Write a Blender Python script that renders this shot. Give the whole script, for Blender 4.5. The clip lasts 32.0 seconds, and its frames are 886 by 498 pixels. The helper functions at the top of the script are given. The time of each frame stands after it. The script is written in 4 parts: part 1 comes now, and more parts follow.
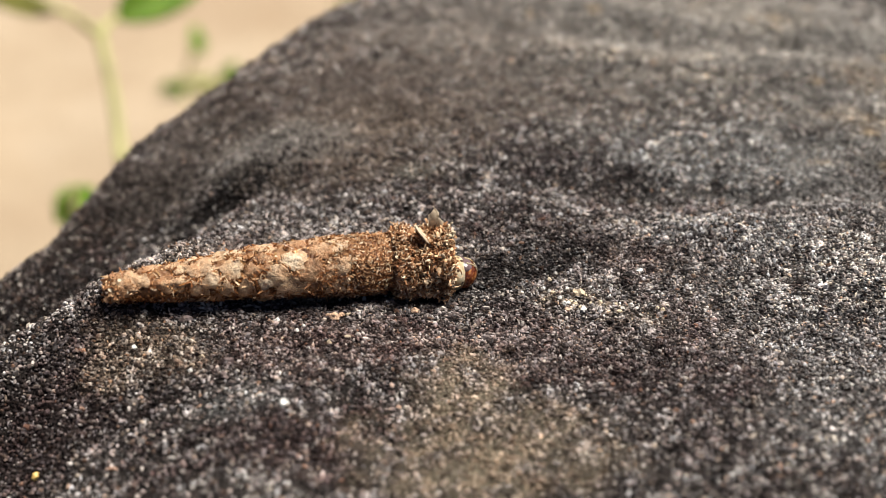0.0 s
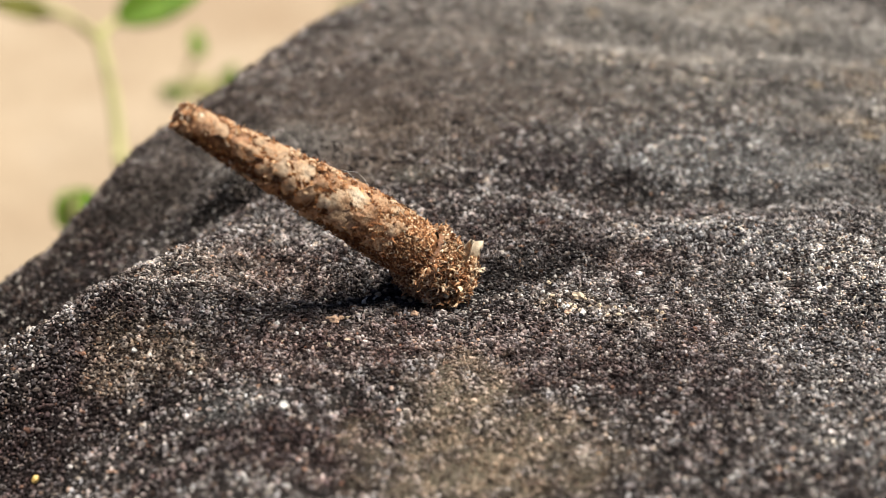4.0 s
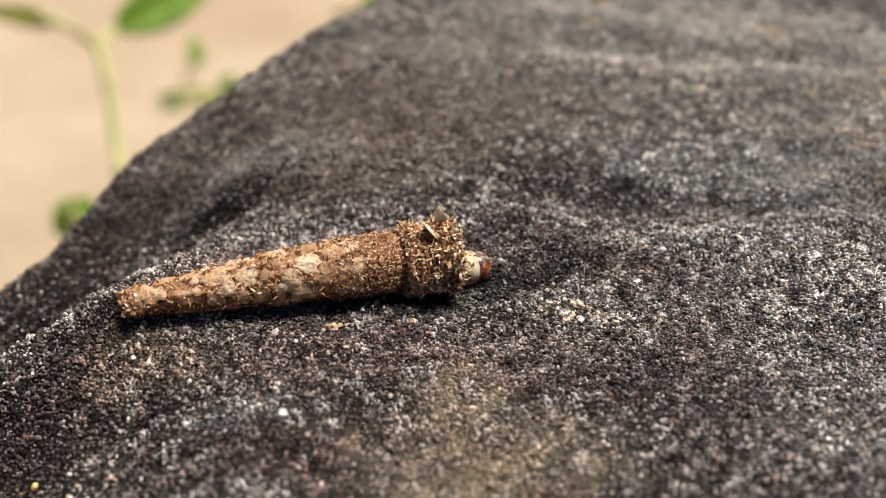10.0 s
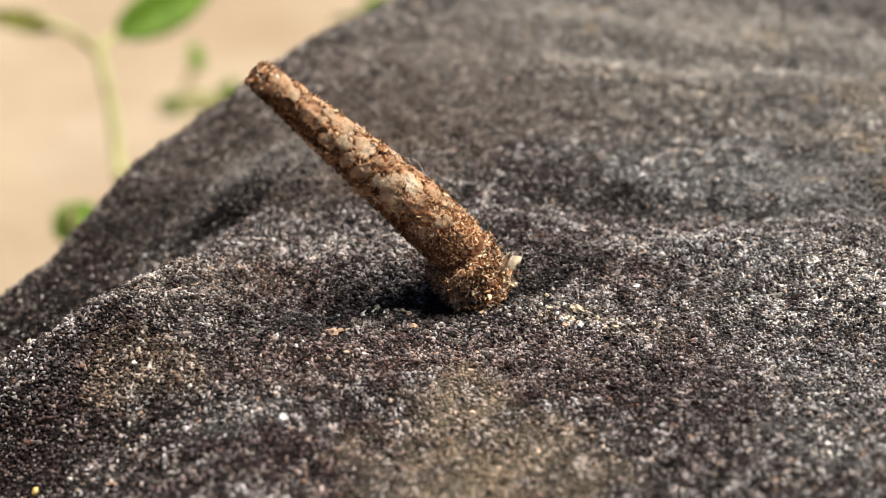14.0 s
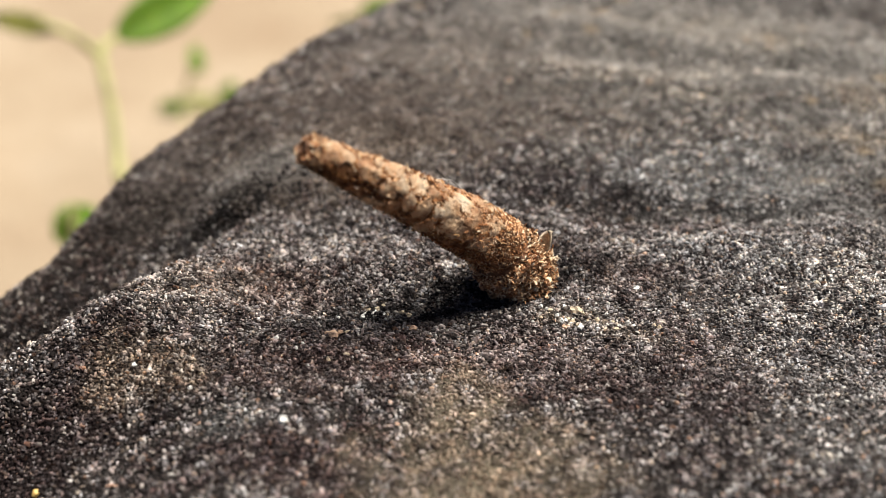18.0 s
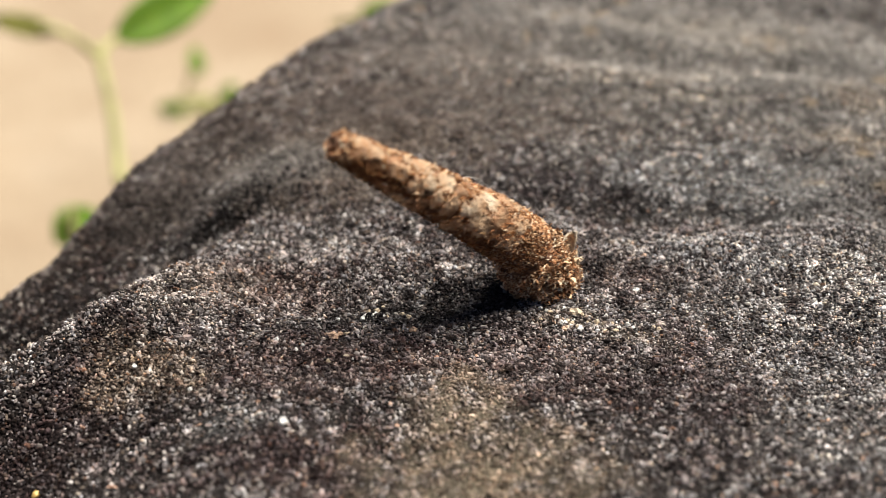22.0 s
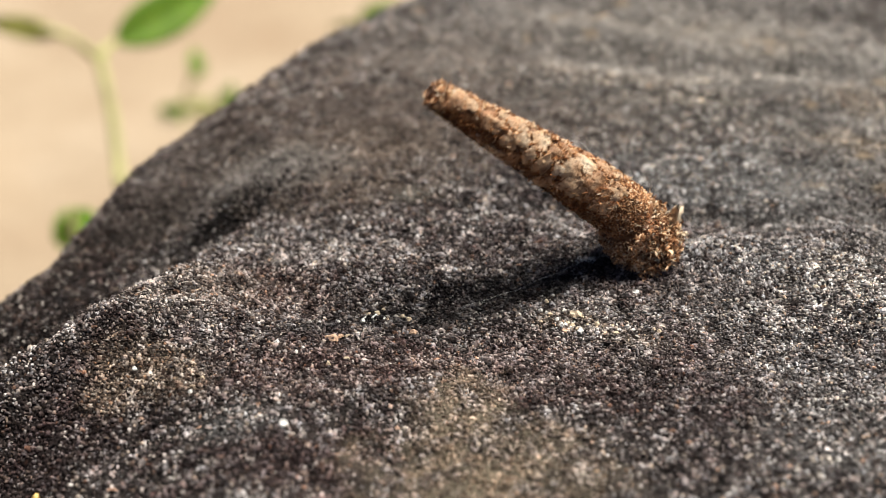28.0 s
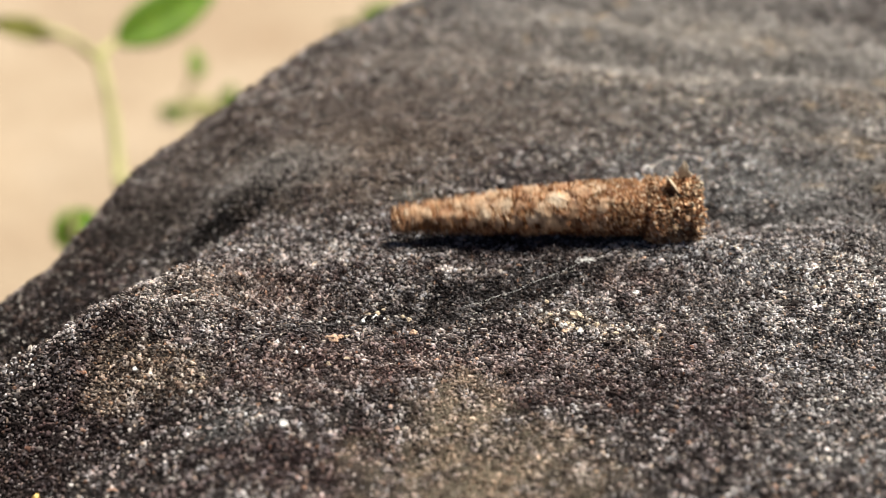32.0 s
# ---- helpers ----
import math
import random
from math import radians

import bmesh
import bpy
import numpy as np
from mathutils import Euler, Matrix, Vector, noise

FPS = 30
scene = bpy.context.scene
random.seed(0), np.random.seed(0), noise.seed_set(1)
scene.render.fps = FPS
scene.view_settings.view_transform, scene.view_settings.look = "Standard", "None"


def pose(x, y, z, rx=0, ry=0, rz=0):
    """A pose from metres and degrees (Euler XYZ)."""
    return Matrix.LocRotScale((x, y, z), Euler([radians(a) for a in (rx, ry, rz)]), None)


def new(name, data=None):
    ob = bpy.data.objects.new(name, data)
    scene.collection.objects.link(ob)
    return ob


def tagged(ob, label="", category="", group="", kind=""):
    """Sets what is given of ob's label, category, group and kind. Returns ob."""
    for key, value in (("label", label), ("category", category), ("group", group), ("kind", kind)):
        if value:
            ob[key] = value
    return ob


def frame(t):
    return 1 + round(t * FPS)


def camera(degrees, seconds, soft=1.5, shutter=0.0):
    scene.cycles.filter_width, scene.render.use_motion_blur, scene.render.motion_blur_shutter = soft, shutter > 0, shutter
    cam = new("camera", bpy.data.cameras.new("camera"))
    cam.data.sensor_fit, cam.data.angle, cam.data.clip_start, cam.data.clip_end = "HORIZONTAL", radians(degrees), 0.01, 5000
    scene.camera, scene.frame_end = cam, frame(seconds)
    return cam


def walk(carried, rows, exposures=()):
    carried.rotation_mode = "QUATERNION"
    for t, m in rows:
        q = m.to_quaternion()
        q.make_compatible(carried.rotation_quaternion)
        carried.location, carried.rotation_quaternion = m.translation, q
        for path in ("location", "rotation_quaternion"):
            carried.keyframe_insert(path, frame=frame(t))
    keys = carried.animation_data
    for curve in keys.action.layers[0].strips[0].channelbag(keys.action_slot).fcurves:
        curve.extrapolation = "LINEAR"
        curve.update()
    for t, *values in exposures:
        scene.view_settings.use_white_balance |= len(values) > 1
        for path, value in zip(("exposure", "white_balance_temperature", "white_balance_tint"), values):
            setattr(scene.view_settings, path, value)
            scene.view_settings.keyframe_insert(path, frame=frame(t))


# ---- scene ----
cam = camera(45, 32.0, soft=0.3, shutter=0.9)
cam.data.dof.use_dof = True
cam.data.dof.focus_distance = 0.0603
cam.data.dof.aperture_fstop = 30.0
walk(cam, [
    (0.0, pose(0.00000, -0.05309, 0.03718, 54.638, 0.034, 0.089)),
    (0.5, pose(0.00000, -0.05312, 0.03719, 54.705, 0.033, 0.091)),
    (1.0, pose(0.00000, -0.05312, 0.03719, 54.712, 0.031, 0.092)),
    (1.5, pose(0.00000, -0.05311, 0.03719, 54.712, 0.023, 0.098)),
    (2.0, pose(0.00000, -0.05315, 0.03722, 54.792, 0.025, 0.099)),
    (2.5, pose(0.00000, -0.05317, 0.03723, 54.807, 0.027, 0.105)),
    (3.0, pose(0.00000, -0.05317, 0.03723, 54.811, 0.035, 0.099)),
    (3.5, pose(0.00000, -0.05318, 0.03724, 54.815, 0.022, 0.105)),
    (5.5, pose(0.00000, -0.05318, 0.03724, 54.864, -0.005, -0.007)),
    (6.0, pose(0.00000, -0.05324, 0.03728, 54.984, -0.001, -0.001)),
    (6.5, pose(0.00000, -0.05325, 0.03728, 55.006, 0.001, -0.001)),
    (7.0, pose(0.00000, -0.05326, 0.03729, 55.052, 0.008, -0.005)),
    (7.5, pose(0.00000, -0.05325, 0.03729, 55.087, 0.001, 0.000)),
    (8.0, pose(0.00000, -0.05325, 0.03729, 55.092, 0.000, 0.002)),
    (8.5, pose(0.00000, -0.05329, 0.03731, 55.104, -0.001, 0.006)),
    (9.0, pose(0.00000, -0.05328, 0.03731, 55.109, -0.016, 0.013)),
    (9.5, pose(0.00000, -0.05333, 0.03734, 55.173, 0.010, -0.011)),
    (10.0, pose(0.00000, -0.05334, 0.03735, 55.233, -0.003, -0.004)),
    (10.5, pose(0.00000, -0.05337, 0.03737, 55.263, 0.012, -0.012)),
    (11.0, pose(0.00000, -0.05337, 0.03737, 55.294, 0.004, -0.006)),
    (11.5, pose(0.00000, -0.05338, 0.03738, 55.339, -0.010, 0.002)),
    (12.0, pose(0.00000, -0.05340, 0.03739, 55.414, -0.004, 0.002)),
    (12.5, pose(0.00000, -0.05341, 0.03740, 55.449, -0.005, -0.001)),
    (13.0, pose(0.00000, -0.05343, 0.03741, 55.404, 0.027, -0.033)),
    (13.5, pose(0.00000, -0.05344, 0.03742, 55.430, -0.004, -0.007)),
    (14.0, pose(0.00000, -0.05348, 0.03745, 55.501, -0.012, 0.003)),
    (14.5, pose(0.00000, -0.05346, 0.03743, 55.512, -0.027, 0.007)),
    (16.5, pose(0.00000, -0.05349, 0.03745, 55.554, 0.001, -0.010)),
    (17.0, pose(0.00000, -0.05350, 0.03746, 55.634, 0.004, -0.007)),
    (17.5, pose(0.00000, -0.05349, 0.03745, 55.646, -0.013, 0.003)),
    (18.0, pose(0.00000, -0.05349, 0.03745, 55.613, -0.003, -0.006)),
    (18.5, pose(0.00000, -0.05350, 0.03746, 55.610, -0.002, -0.010)),
    (19.0, pose(0.00000, -0.05349, 0.03745, 55.613, 0.011, -0.012)),
    (19.5, pose(0.00000, -0.05349, 0.03745, 55.615, 0.012, -0.012)),
    (20.0, pose(0.00000, -0.05350, 0.03746, 55.639, 0.008, -0.011)),
    (20.5, pose(0.00000, -0.05355, 0.03749, 55.696, 0.002, -0.022)),
    (21.0, pose(0.00000, -0.05357, 0.03751, 55.728, 0.021, -0.030)),
    (21.5, pose(0.00000, -0.05357, 0.03751, 55.720, 0.003, -0.020)),
    (22.0, pose(0.00000, -0.05356, 0.03750, 55.705, -0.019, -0.004)),
    (22.5, pose(0.00000, -0.05354, 0.03749, 55.697, -0.014, -0.010)),
    (23.0, pose(0.00000, -0.05354, 0.03749, 55.684, 0.008, -0.020)),
    (23.5, pose(0.00000, -0.05356, 0.03750, 55.719, -0.005, -0.014)),
    (24.0, pose(0.00000, -0.05356, 0.03750, 55.747, -0.017, -0.005)),
    (24.5, pose(0.00000, -0.05355, 0.03750, 55.743, -0.017, -0.005)),
    (25.0, pose(0.00000, -0.05357, 0.03751, 55.719, -0.023, -0.001)),
    (25.5, pose(0.00000, -0.05356, 0.03750, 55.735, -0.020, -0.003)),
    (27.5, pose(0.00000, -0.05355, 0.03750, 55.808, 0.013, -0.031)),
    (28.0, pose(0.00000, -0.05357, 0.03751, 55.834, 0.005, -0.013)),
    (28.5, pose(0.00000, -0.05359, 0.03752, 55.859, 0.011, -0.020)),
    (29.0, pose(0.00000, -0.05356, 0.03751, 55.830, 0.030, -0.046)),
    (29.5, pose(0.00000, -0.05348, 0.03745, 55.847, -0.021, -0.011)),
    (29.8, pose(0.00000, -0.05344, 0.03742, 55.853, -0.038, -0.003)),
    (30.0, pose(0.00000, -0.05347, 0.03744, 55.855, -0.035, 0.001)),
    (30.5, pose(0.00000, -0.05359, 0.03752, 55.875, -0.024, 0.003)),
    (31.0, pose(0.00000, -0.05359, 0.03752, 55.872, -0.020, 0.000)),
    (31.5, pose(0.00000, -0.05360, 0.03753, 55.835, 0.013, -0.021)),
    (32.0, pose(0.00000, -0.05361, 0.03754, 55.856, 0.002, -0.012)),
], exposures=[(0.0, 0.80, 6550, 8), (32.0, 0.80, 6550, 8)])

# ---- light: a bright, thinly clouded sky ----
SUN_ELEVATION, SUN_AZIMUTH = 65.0, 62.0
world = bpy.data.worlds.new("sky")
scene.world = world
world.use_nodes = True
sky = world.node_tree.nodes.new("ShaderNodeTexSky")
sky.sky_type, sky.sun_disc = "NISHITA", False
sky.sun_elevation, sky.sun_rotation = radians(SUN_ELEVATION), radians(SUN_AZIMUTH)
sky.air_density, sky.dust_density = 0.22, 0.8
world.node_tree.links.new(sky.outputs[0], world.node_tree.nodes["Background"].inputs[0])
world.node_tree.nodes["Background"].inputs[1].default_value = 0.05
sun = new("sun", bpy.data.lights.new("sun", "SUN"))
sun.data.energy, sun.data.angle, sun.data.color = 5.0, radians(36), (1.0, 0.95, 0.88)
sun.rotation_euler = (radians(90 - SUN_ELEVATION), 0, radians(180 - SUN_AZIMUTH))

# ---- materials ----
class Mat:
    """A small builder for node materials."""

    def __init__(self, name, roughness=0.7, specular=0.5):
        self.mat = bpy.data.materials.new(name)
        self.mat.use_nodes = True
        self.tree = self.mat.node_tree
        self.bsdf = self.tree.nodes["Principled BSDF"]
        self.bsdf.inputs["Roughness"].default_value = roughness
        self.bsdf.inputs["Specular IOR Level"].default_value = specular
        self.place = self.node("ShaderNodeTexCoord").outputs["Object"]
        self.rag = None

    def node(self, kind, **values):
        n = self.tree.nodes.new(kind)
        for k, v in values.items():
            n.inputs[k.replace("_", " ")].default_value = v
        return n

    def link(self, a, b):
        self.tree.links.new(a, b)
        return self

    def noise(self, scale, detail=3.0, rough=0.6, at=None):
        n = self.node("ShaderNodeTexNoise", Scale=scale, Detail=detail, Roughness=rough)
        self.link(at or self.place, n.inputs["Vector"])
        return n.outputs["Fac"]

    def cells(self, scale, feature="F1", at=None):
        n = self.node("ShaderNodeTexVoronoi", Scale=scale)
        n.feature = feature
        self.link(at or self.place, n.inputs["Vector"])
        return n

    def math(self, op, a, b=0.0, c=None):
        n = self.node("ShaderNodeMath")
        n.operation = op
        for i, v in enumerate((a, b, c)):
            if v is None:
                continue
            if isinstance(v, (int, float)):
                n.inputs[i].default_value = v
            else:
                self.link(v, n.inputs[i])
        return n.outputs[0]

    def ramp(self, fac, stops, smooth=False):
        n = self.node("ShaderNodeValToRGB")
        if smooth:
            n.color_ramp.interpolation = "EASE"
        e = n.color_ramp.elements
        while len(e) < len(stops):
            e.new(0.5)
        for i, (p, c) in enumerate(stops):
            e[i].position = p
            e[i].color = (*c, 1) if isinstance(c, tuple) else (c, c, c, 1)
        self.link(fac, n.inputs[0])
        return n.outputs[0]

    def fade(self, value, low, high, a=0.0, b=1.0):
        """A number that runs from a to b as the value goes from low to high."""
        n = self.node("ShaderNodeMapRange")
        for key, v in (("From Min", low), ("From Max", high), ("To Min", a), ("To Max", b)):
            n.inputs[key].default_value = v
        self.link(value, n.inputs["Value"])
        return n.outputs[0]

    def mix(self, fac, a, b, mode="MIX"):
        n = self.node("ShaderNodeMix")
        n.data_type, n.blend_type = "RGBA", mode
        for v, i in ((fac, 0), (a, 6), (b, 7)):
            if isinstance(v, (int, float)):
                n.inputs[i].default_value = v
            elif isinstance(v, tuple):
                n.inputs[i].default_value = (*v, 1)
            else:
                self.link(v, n.inputs[i])
        return n.outputs[2]

    def blob(self, cx, cy, rx, ry, turn=0.0, soft=0.5):
        """A ragged patch on the plan (millimetres): 1 inside, 0 outside."""
        m = self.node("ShaderNodeMapping")
        m.vector_type = "TEXTURE"
        m.inputs["Location"].default_value = (cx / 1000, cy / 1000, 0)
        m.inputs["Rotation"].default_value = (0, 0, radians(turn))
        m.inputs["Scale"].default_value = (rx / 1000, ry / 1000, 1000)
        self.link(self.place, m.inputs["Vector"])
        d = self.node("ShaderNodeVectorMath")
        d.operation = "LENGTH"
        self.link(m.outputs[0], d.inputs[0])
        if self.rag is None:
            self.rag = self.math("MULTIPLY", self.math("SUBTRACT", self.noise(520, 5, 0.65), 0.5), 2.6)
        ragged = self.math("ADD", d.outputs["Value"], self.rag)
        r = self.node("ShaderNodeMapRange")
        r.interpolation_type = "SMOOTHSTEP"
        r.inputs["From Min"].default_value, r.inputs["From Max"].default_value = 1 + soft, 1 - soft
        self.link(ragged, r.inputs["Value"])
        return r.outputs[0]

    def bump(self, height, distance, strength=1.0):
        n = self.node("ShaderNodeBump", Strength=strength, Distance=distance)
        self.link(height, n.inputs["Height"])
        self.link(n.outputs[0], self.bsdf.inputs["Normal"])
        return self

    def colour(self, c):
        if isinstance(c, tuple):
            self.bsdf.inputs["Base Color"].default_value = (*c, 1)
        else:
            self.link(c, self.bsdf.inputs["Base Color"])
        return self


# ragged patches on the boulder, stains and tones plus painted gully shade: centre, radii, turn (mm, degrees), colour,
# amount
STAINS_AND_SHADE = [
    (-8.0, -9.8, 3.9, 2.4, 0, (0.085, 0.054, 0.049), 0.5),
    (-2.6, -8.8, 4.6, 1.9, 4, (0.080, 0.052, 0.048), 0.45),
    (-11.2, -2.1, 3.9, 2.5, 0, (0.110, 0.075, 0.064), 0.45),
    (6.0, -9.6, 4.9, 2.9, -6, (0.080, 0.053, 0.050), 0.45),
    (12.4, -1.2, 4.4, 1.9, -6, (0.075, 0.052, 0.048), 0.65),
    (-6.1, -16.6, 3.5, 2.3, 0, (0.070, 0.046, 0.044), 0.5),
    # the next two darken the left gully, its shade put into the colour
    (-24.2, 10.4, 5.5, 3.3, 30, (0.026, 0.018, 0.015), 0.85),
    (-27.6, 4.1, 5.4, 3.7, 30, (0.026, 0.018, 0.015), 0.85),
    (6.8, -17.6, 1.6, 1.5, 0, (0.085, 0.068, 0.055), 0.7),
    (-8.5, -16.7, 3.3, 1.9, 0, (0.036, 0.024, 0.024), 0.6),
    (-20.0, -12.6, 5.1, 3.8, 20, (0.034, 0.022, 0.022), 0.75),
    (14.8, -9.4, 4.1, 4.1, -20, (0.05, 0.034, 0.034), 0.4),
    (13.8, 18.2, 4.7, 3.5, 0, (0.06, 0.05, 0.048), 0.45),
    (-15.8, -10.0, 3.1, 1.9, 0, (0.20, 0.155, 0.11), 0.4),
    # this one too is gully shade, painted behind the lip
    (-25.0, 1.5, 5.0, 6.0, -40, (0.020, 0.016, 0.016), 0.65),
    (28.3, 31.9, 3.3, 2.4, -10, (0.42, 0.32, 0.21), 0.4),
    (31.9, 21.8, 2.6, 2.6, -15, (0.46, 0.32, 0.19), 0.4),
    (29.7, 16.0, 2.6, 1.2, -15, (0.44, 0.32, 0.20), 0.4),
    (23.3, 35.8, 7.5, 2.7, -5, (0.40, 0.34, 0.26), 0.4),
    (17.4, 29.4, 20.3, 13.9, -4, (0.27, 0.25, 0.23), 0.55),
    (3.4, 25.4, 7.3, 7.3, 0, (0.18, 0.165, 0.15), 0.3),
    # this one is paler, on the right-hand swelling
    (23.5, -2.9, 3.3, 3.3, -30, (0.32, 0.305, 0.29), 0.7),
    (20.7, -17.1, 1.3, 1.3, 0, (0.18, 0.17, 0.165), 0.4),
    (30.6, 30.0, 2.7, 0.8, -6, (0.012, 0.011, 0.012), 0.7),
    (13.4, 25.6, 9.0, 1.5, -4, (0.30, 0.26, 0.22), 0.5),
    (19.5, 21.8, 3.9, 1.0, -14, (0.28, 0.25, 0.21), 0.5),
    (-1.1, 29.2, 5.7, 3.0, 0, (0.22, 0.20, 0.18), 0.5),
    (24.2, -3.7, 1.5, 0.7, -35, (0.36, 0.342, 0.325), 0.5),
    (7.1, -5.2, 1.9, 0.8, -6, (0.30, 0.255, 0.205), 0.35),
    (10.6, -6.9, 1.9, 0.8, -12, (0.24, 0.21, 0.175), 0.3),
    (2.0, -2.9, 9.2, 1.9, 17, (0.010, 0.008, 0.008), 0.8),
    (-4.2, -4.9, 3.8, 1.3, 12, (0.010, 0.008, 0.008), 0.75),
    # the next two paint shade into the hollow and the gully's upper end
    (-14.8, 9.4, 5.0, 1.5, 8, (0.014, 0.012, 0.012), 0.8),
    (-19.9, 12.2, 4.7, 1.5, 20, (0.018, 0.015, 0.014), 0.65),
    (-6.0, 15.8, 4.6, 2.6, 0, (0.15, 0.112, 0.085), 0.35),
    (-12.9, 14.6, 4.0, 1.8, 10, (0.19, 0.175, 0.16), 0.5),
    (-1.7, 8.7, 1.5, 0.9, 0, (0.24, 0.22, 0.19), 0.5),
    (10.1, 14.7, 3.0, 1.6, 0, (0.20, 0.19, 0.18), 0.3),
    # the next three: darker by the right trough, paler beyond it and on the crest
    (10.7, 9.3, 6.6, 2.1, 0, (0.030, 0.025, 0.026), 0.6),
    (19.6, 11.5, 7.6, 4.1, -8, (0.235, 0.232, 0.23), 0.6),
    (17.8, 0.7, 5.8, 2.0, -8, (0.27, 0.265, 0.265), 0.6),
    (20.1, -9.2, 4.4, 4.4, -20, (0.20, 0.197, 0.197), 0.42),
    (-14.6, -3.1, 3.5, 2.4, 20, (0.17, 0.15, 0.13), 0.4),
    # this one paints shade at the gully's foot, just behind the lip
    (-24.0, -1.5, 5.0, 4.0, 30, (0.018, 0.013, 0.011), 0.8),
    (13.5, -12.5, 5.0, 5.0, 0, (0.045, 0.032, 0.032), 0.5),
    (19.5, -15.5, 3.5, 3.0, 0, (0.21, 0.20, 0.195), 0.5),
    (16.5, -3.4, 4.0, 2.2, -8, (0.22, 0.213, 0.208), 0.4),
    (-10.4, -13.6, 1.9, 1.3, 0, (0.20, 0.195, 0.19), 0.45),
]


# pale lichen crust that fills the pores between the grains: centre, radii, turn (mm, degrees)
LICHEN = [
    (0.9, -12.8, 2.1, 2.9, 0), (1.8, -17.6, 4.9, 3.4, 4),
]


# thin tinted films over the grains: centre, radii, turn (mm, degrees), colour, amount
FILMS = [
    (20.0, 36.0, 24.0, 13.0, -6, (0.38, 0.350, 0.315), 0.6), (34.0, 18.0, 10.0, 14.0, 10, (0.37, 0.345, 0.315), 0.55), (-2.0, 28.0, 12.0, 8.0, 20, (0.185, 0.146, 0.122), 0.5),
    (-5.5, 13.5, 8.0, 4.8, 10, (0.26, 0.202, 0.160), 0.55), (-14.0, 18.0, 9.0, 6.0, 10, (0.195, 0.152, 0.126), 0.5), (-11.6, 13.0, 5.0, 2.0, 8, (0.30, 0.280, 0.262), 0.55),
    (-20.0, 14.0, 5.0, 4.0, 30, (0.13, 0.108, 0.095), 0.4), (1.0, 20.0, 11.0, 4.5, -4, (0.175, 0.132, 0.108), 0.5), (28.0, 5.0, 7.0, 5.0, -10, (0.24, 0.232, 0.224), 0.4),
]


def lichen_mask(m):
    total = None
    for cx, cy, rx, ry, turn in LICHEN:
        b = m.blob(cx, cy, rx, ry, turn, 0.7)
        total = b if total is None else m.math("MAXIMUM", total, b)
    thin = m.fade(m.noise(420, 6, 0.7), 0.36, 0.54, 0.2, 1.0)
    return m.math("MULTIPLY", total, thin)


def rock_colour(m, dark, light):
    """Blotches of dark crust and paler stone, with the stains and the painted gully shade laid over them."""
    wide = m.fade(m.noise(150, 5, 0.62), 0.38, 0.64)
    close = m.fade(m.noise(800, 4, 0.7), 0.42, 0.60)
    tone = m.math("MULTIPLY_ADD", wide, 0.45, m.math("MULTIPLY", close, 0.55))
    c = m.mix(tone, dark, light)
    for cx, cy, rx, ry, turn, colour, amount in STAINS_AND_SHADE:
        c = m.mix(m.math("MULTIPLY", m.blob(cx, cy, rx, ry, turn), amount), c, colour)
    return c


def rock_material():
    m = Mat("sandstone crust", 0.9, 0.1)
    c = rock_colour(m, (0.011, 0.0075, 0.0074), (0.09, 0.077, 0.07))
    g = m.cells(4200)
    speck = m.ramp(g.outputs["Color"], [(0.0, 0.15), (0.5, 0.4), (0.85, 0.8), (1.0, 1.8)])
    c = m.mix(1.0, c, speck, "MULTIPLY")
    c = m.mix(m.math("MULTIPLY", lichen_mask(m), 0.85), c, m.mix(m.noise(1800, 4), (0.10, 0.083, 0.06), (0.19, 0.157, 0.112)))
    m.colour(c).bump(m.math("SUBTRACT", 1.0, g.outputs["Distance"]), 0.0003, 1.0)
    return m.mat


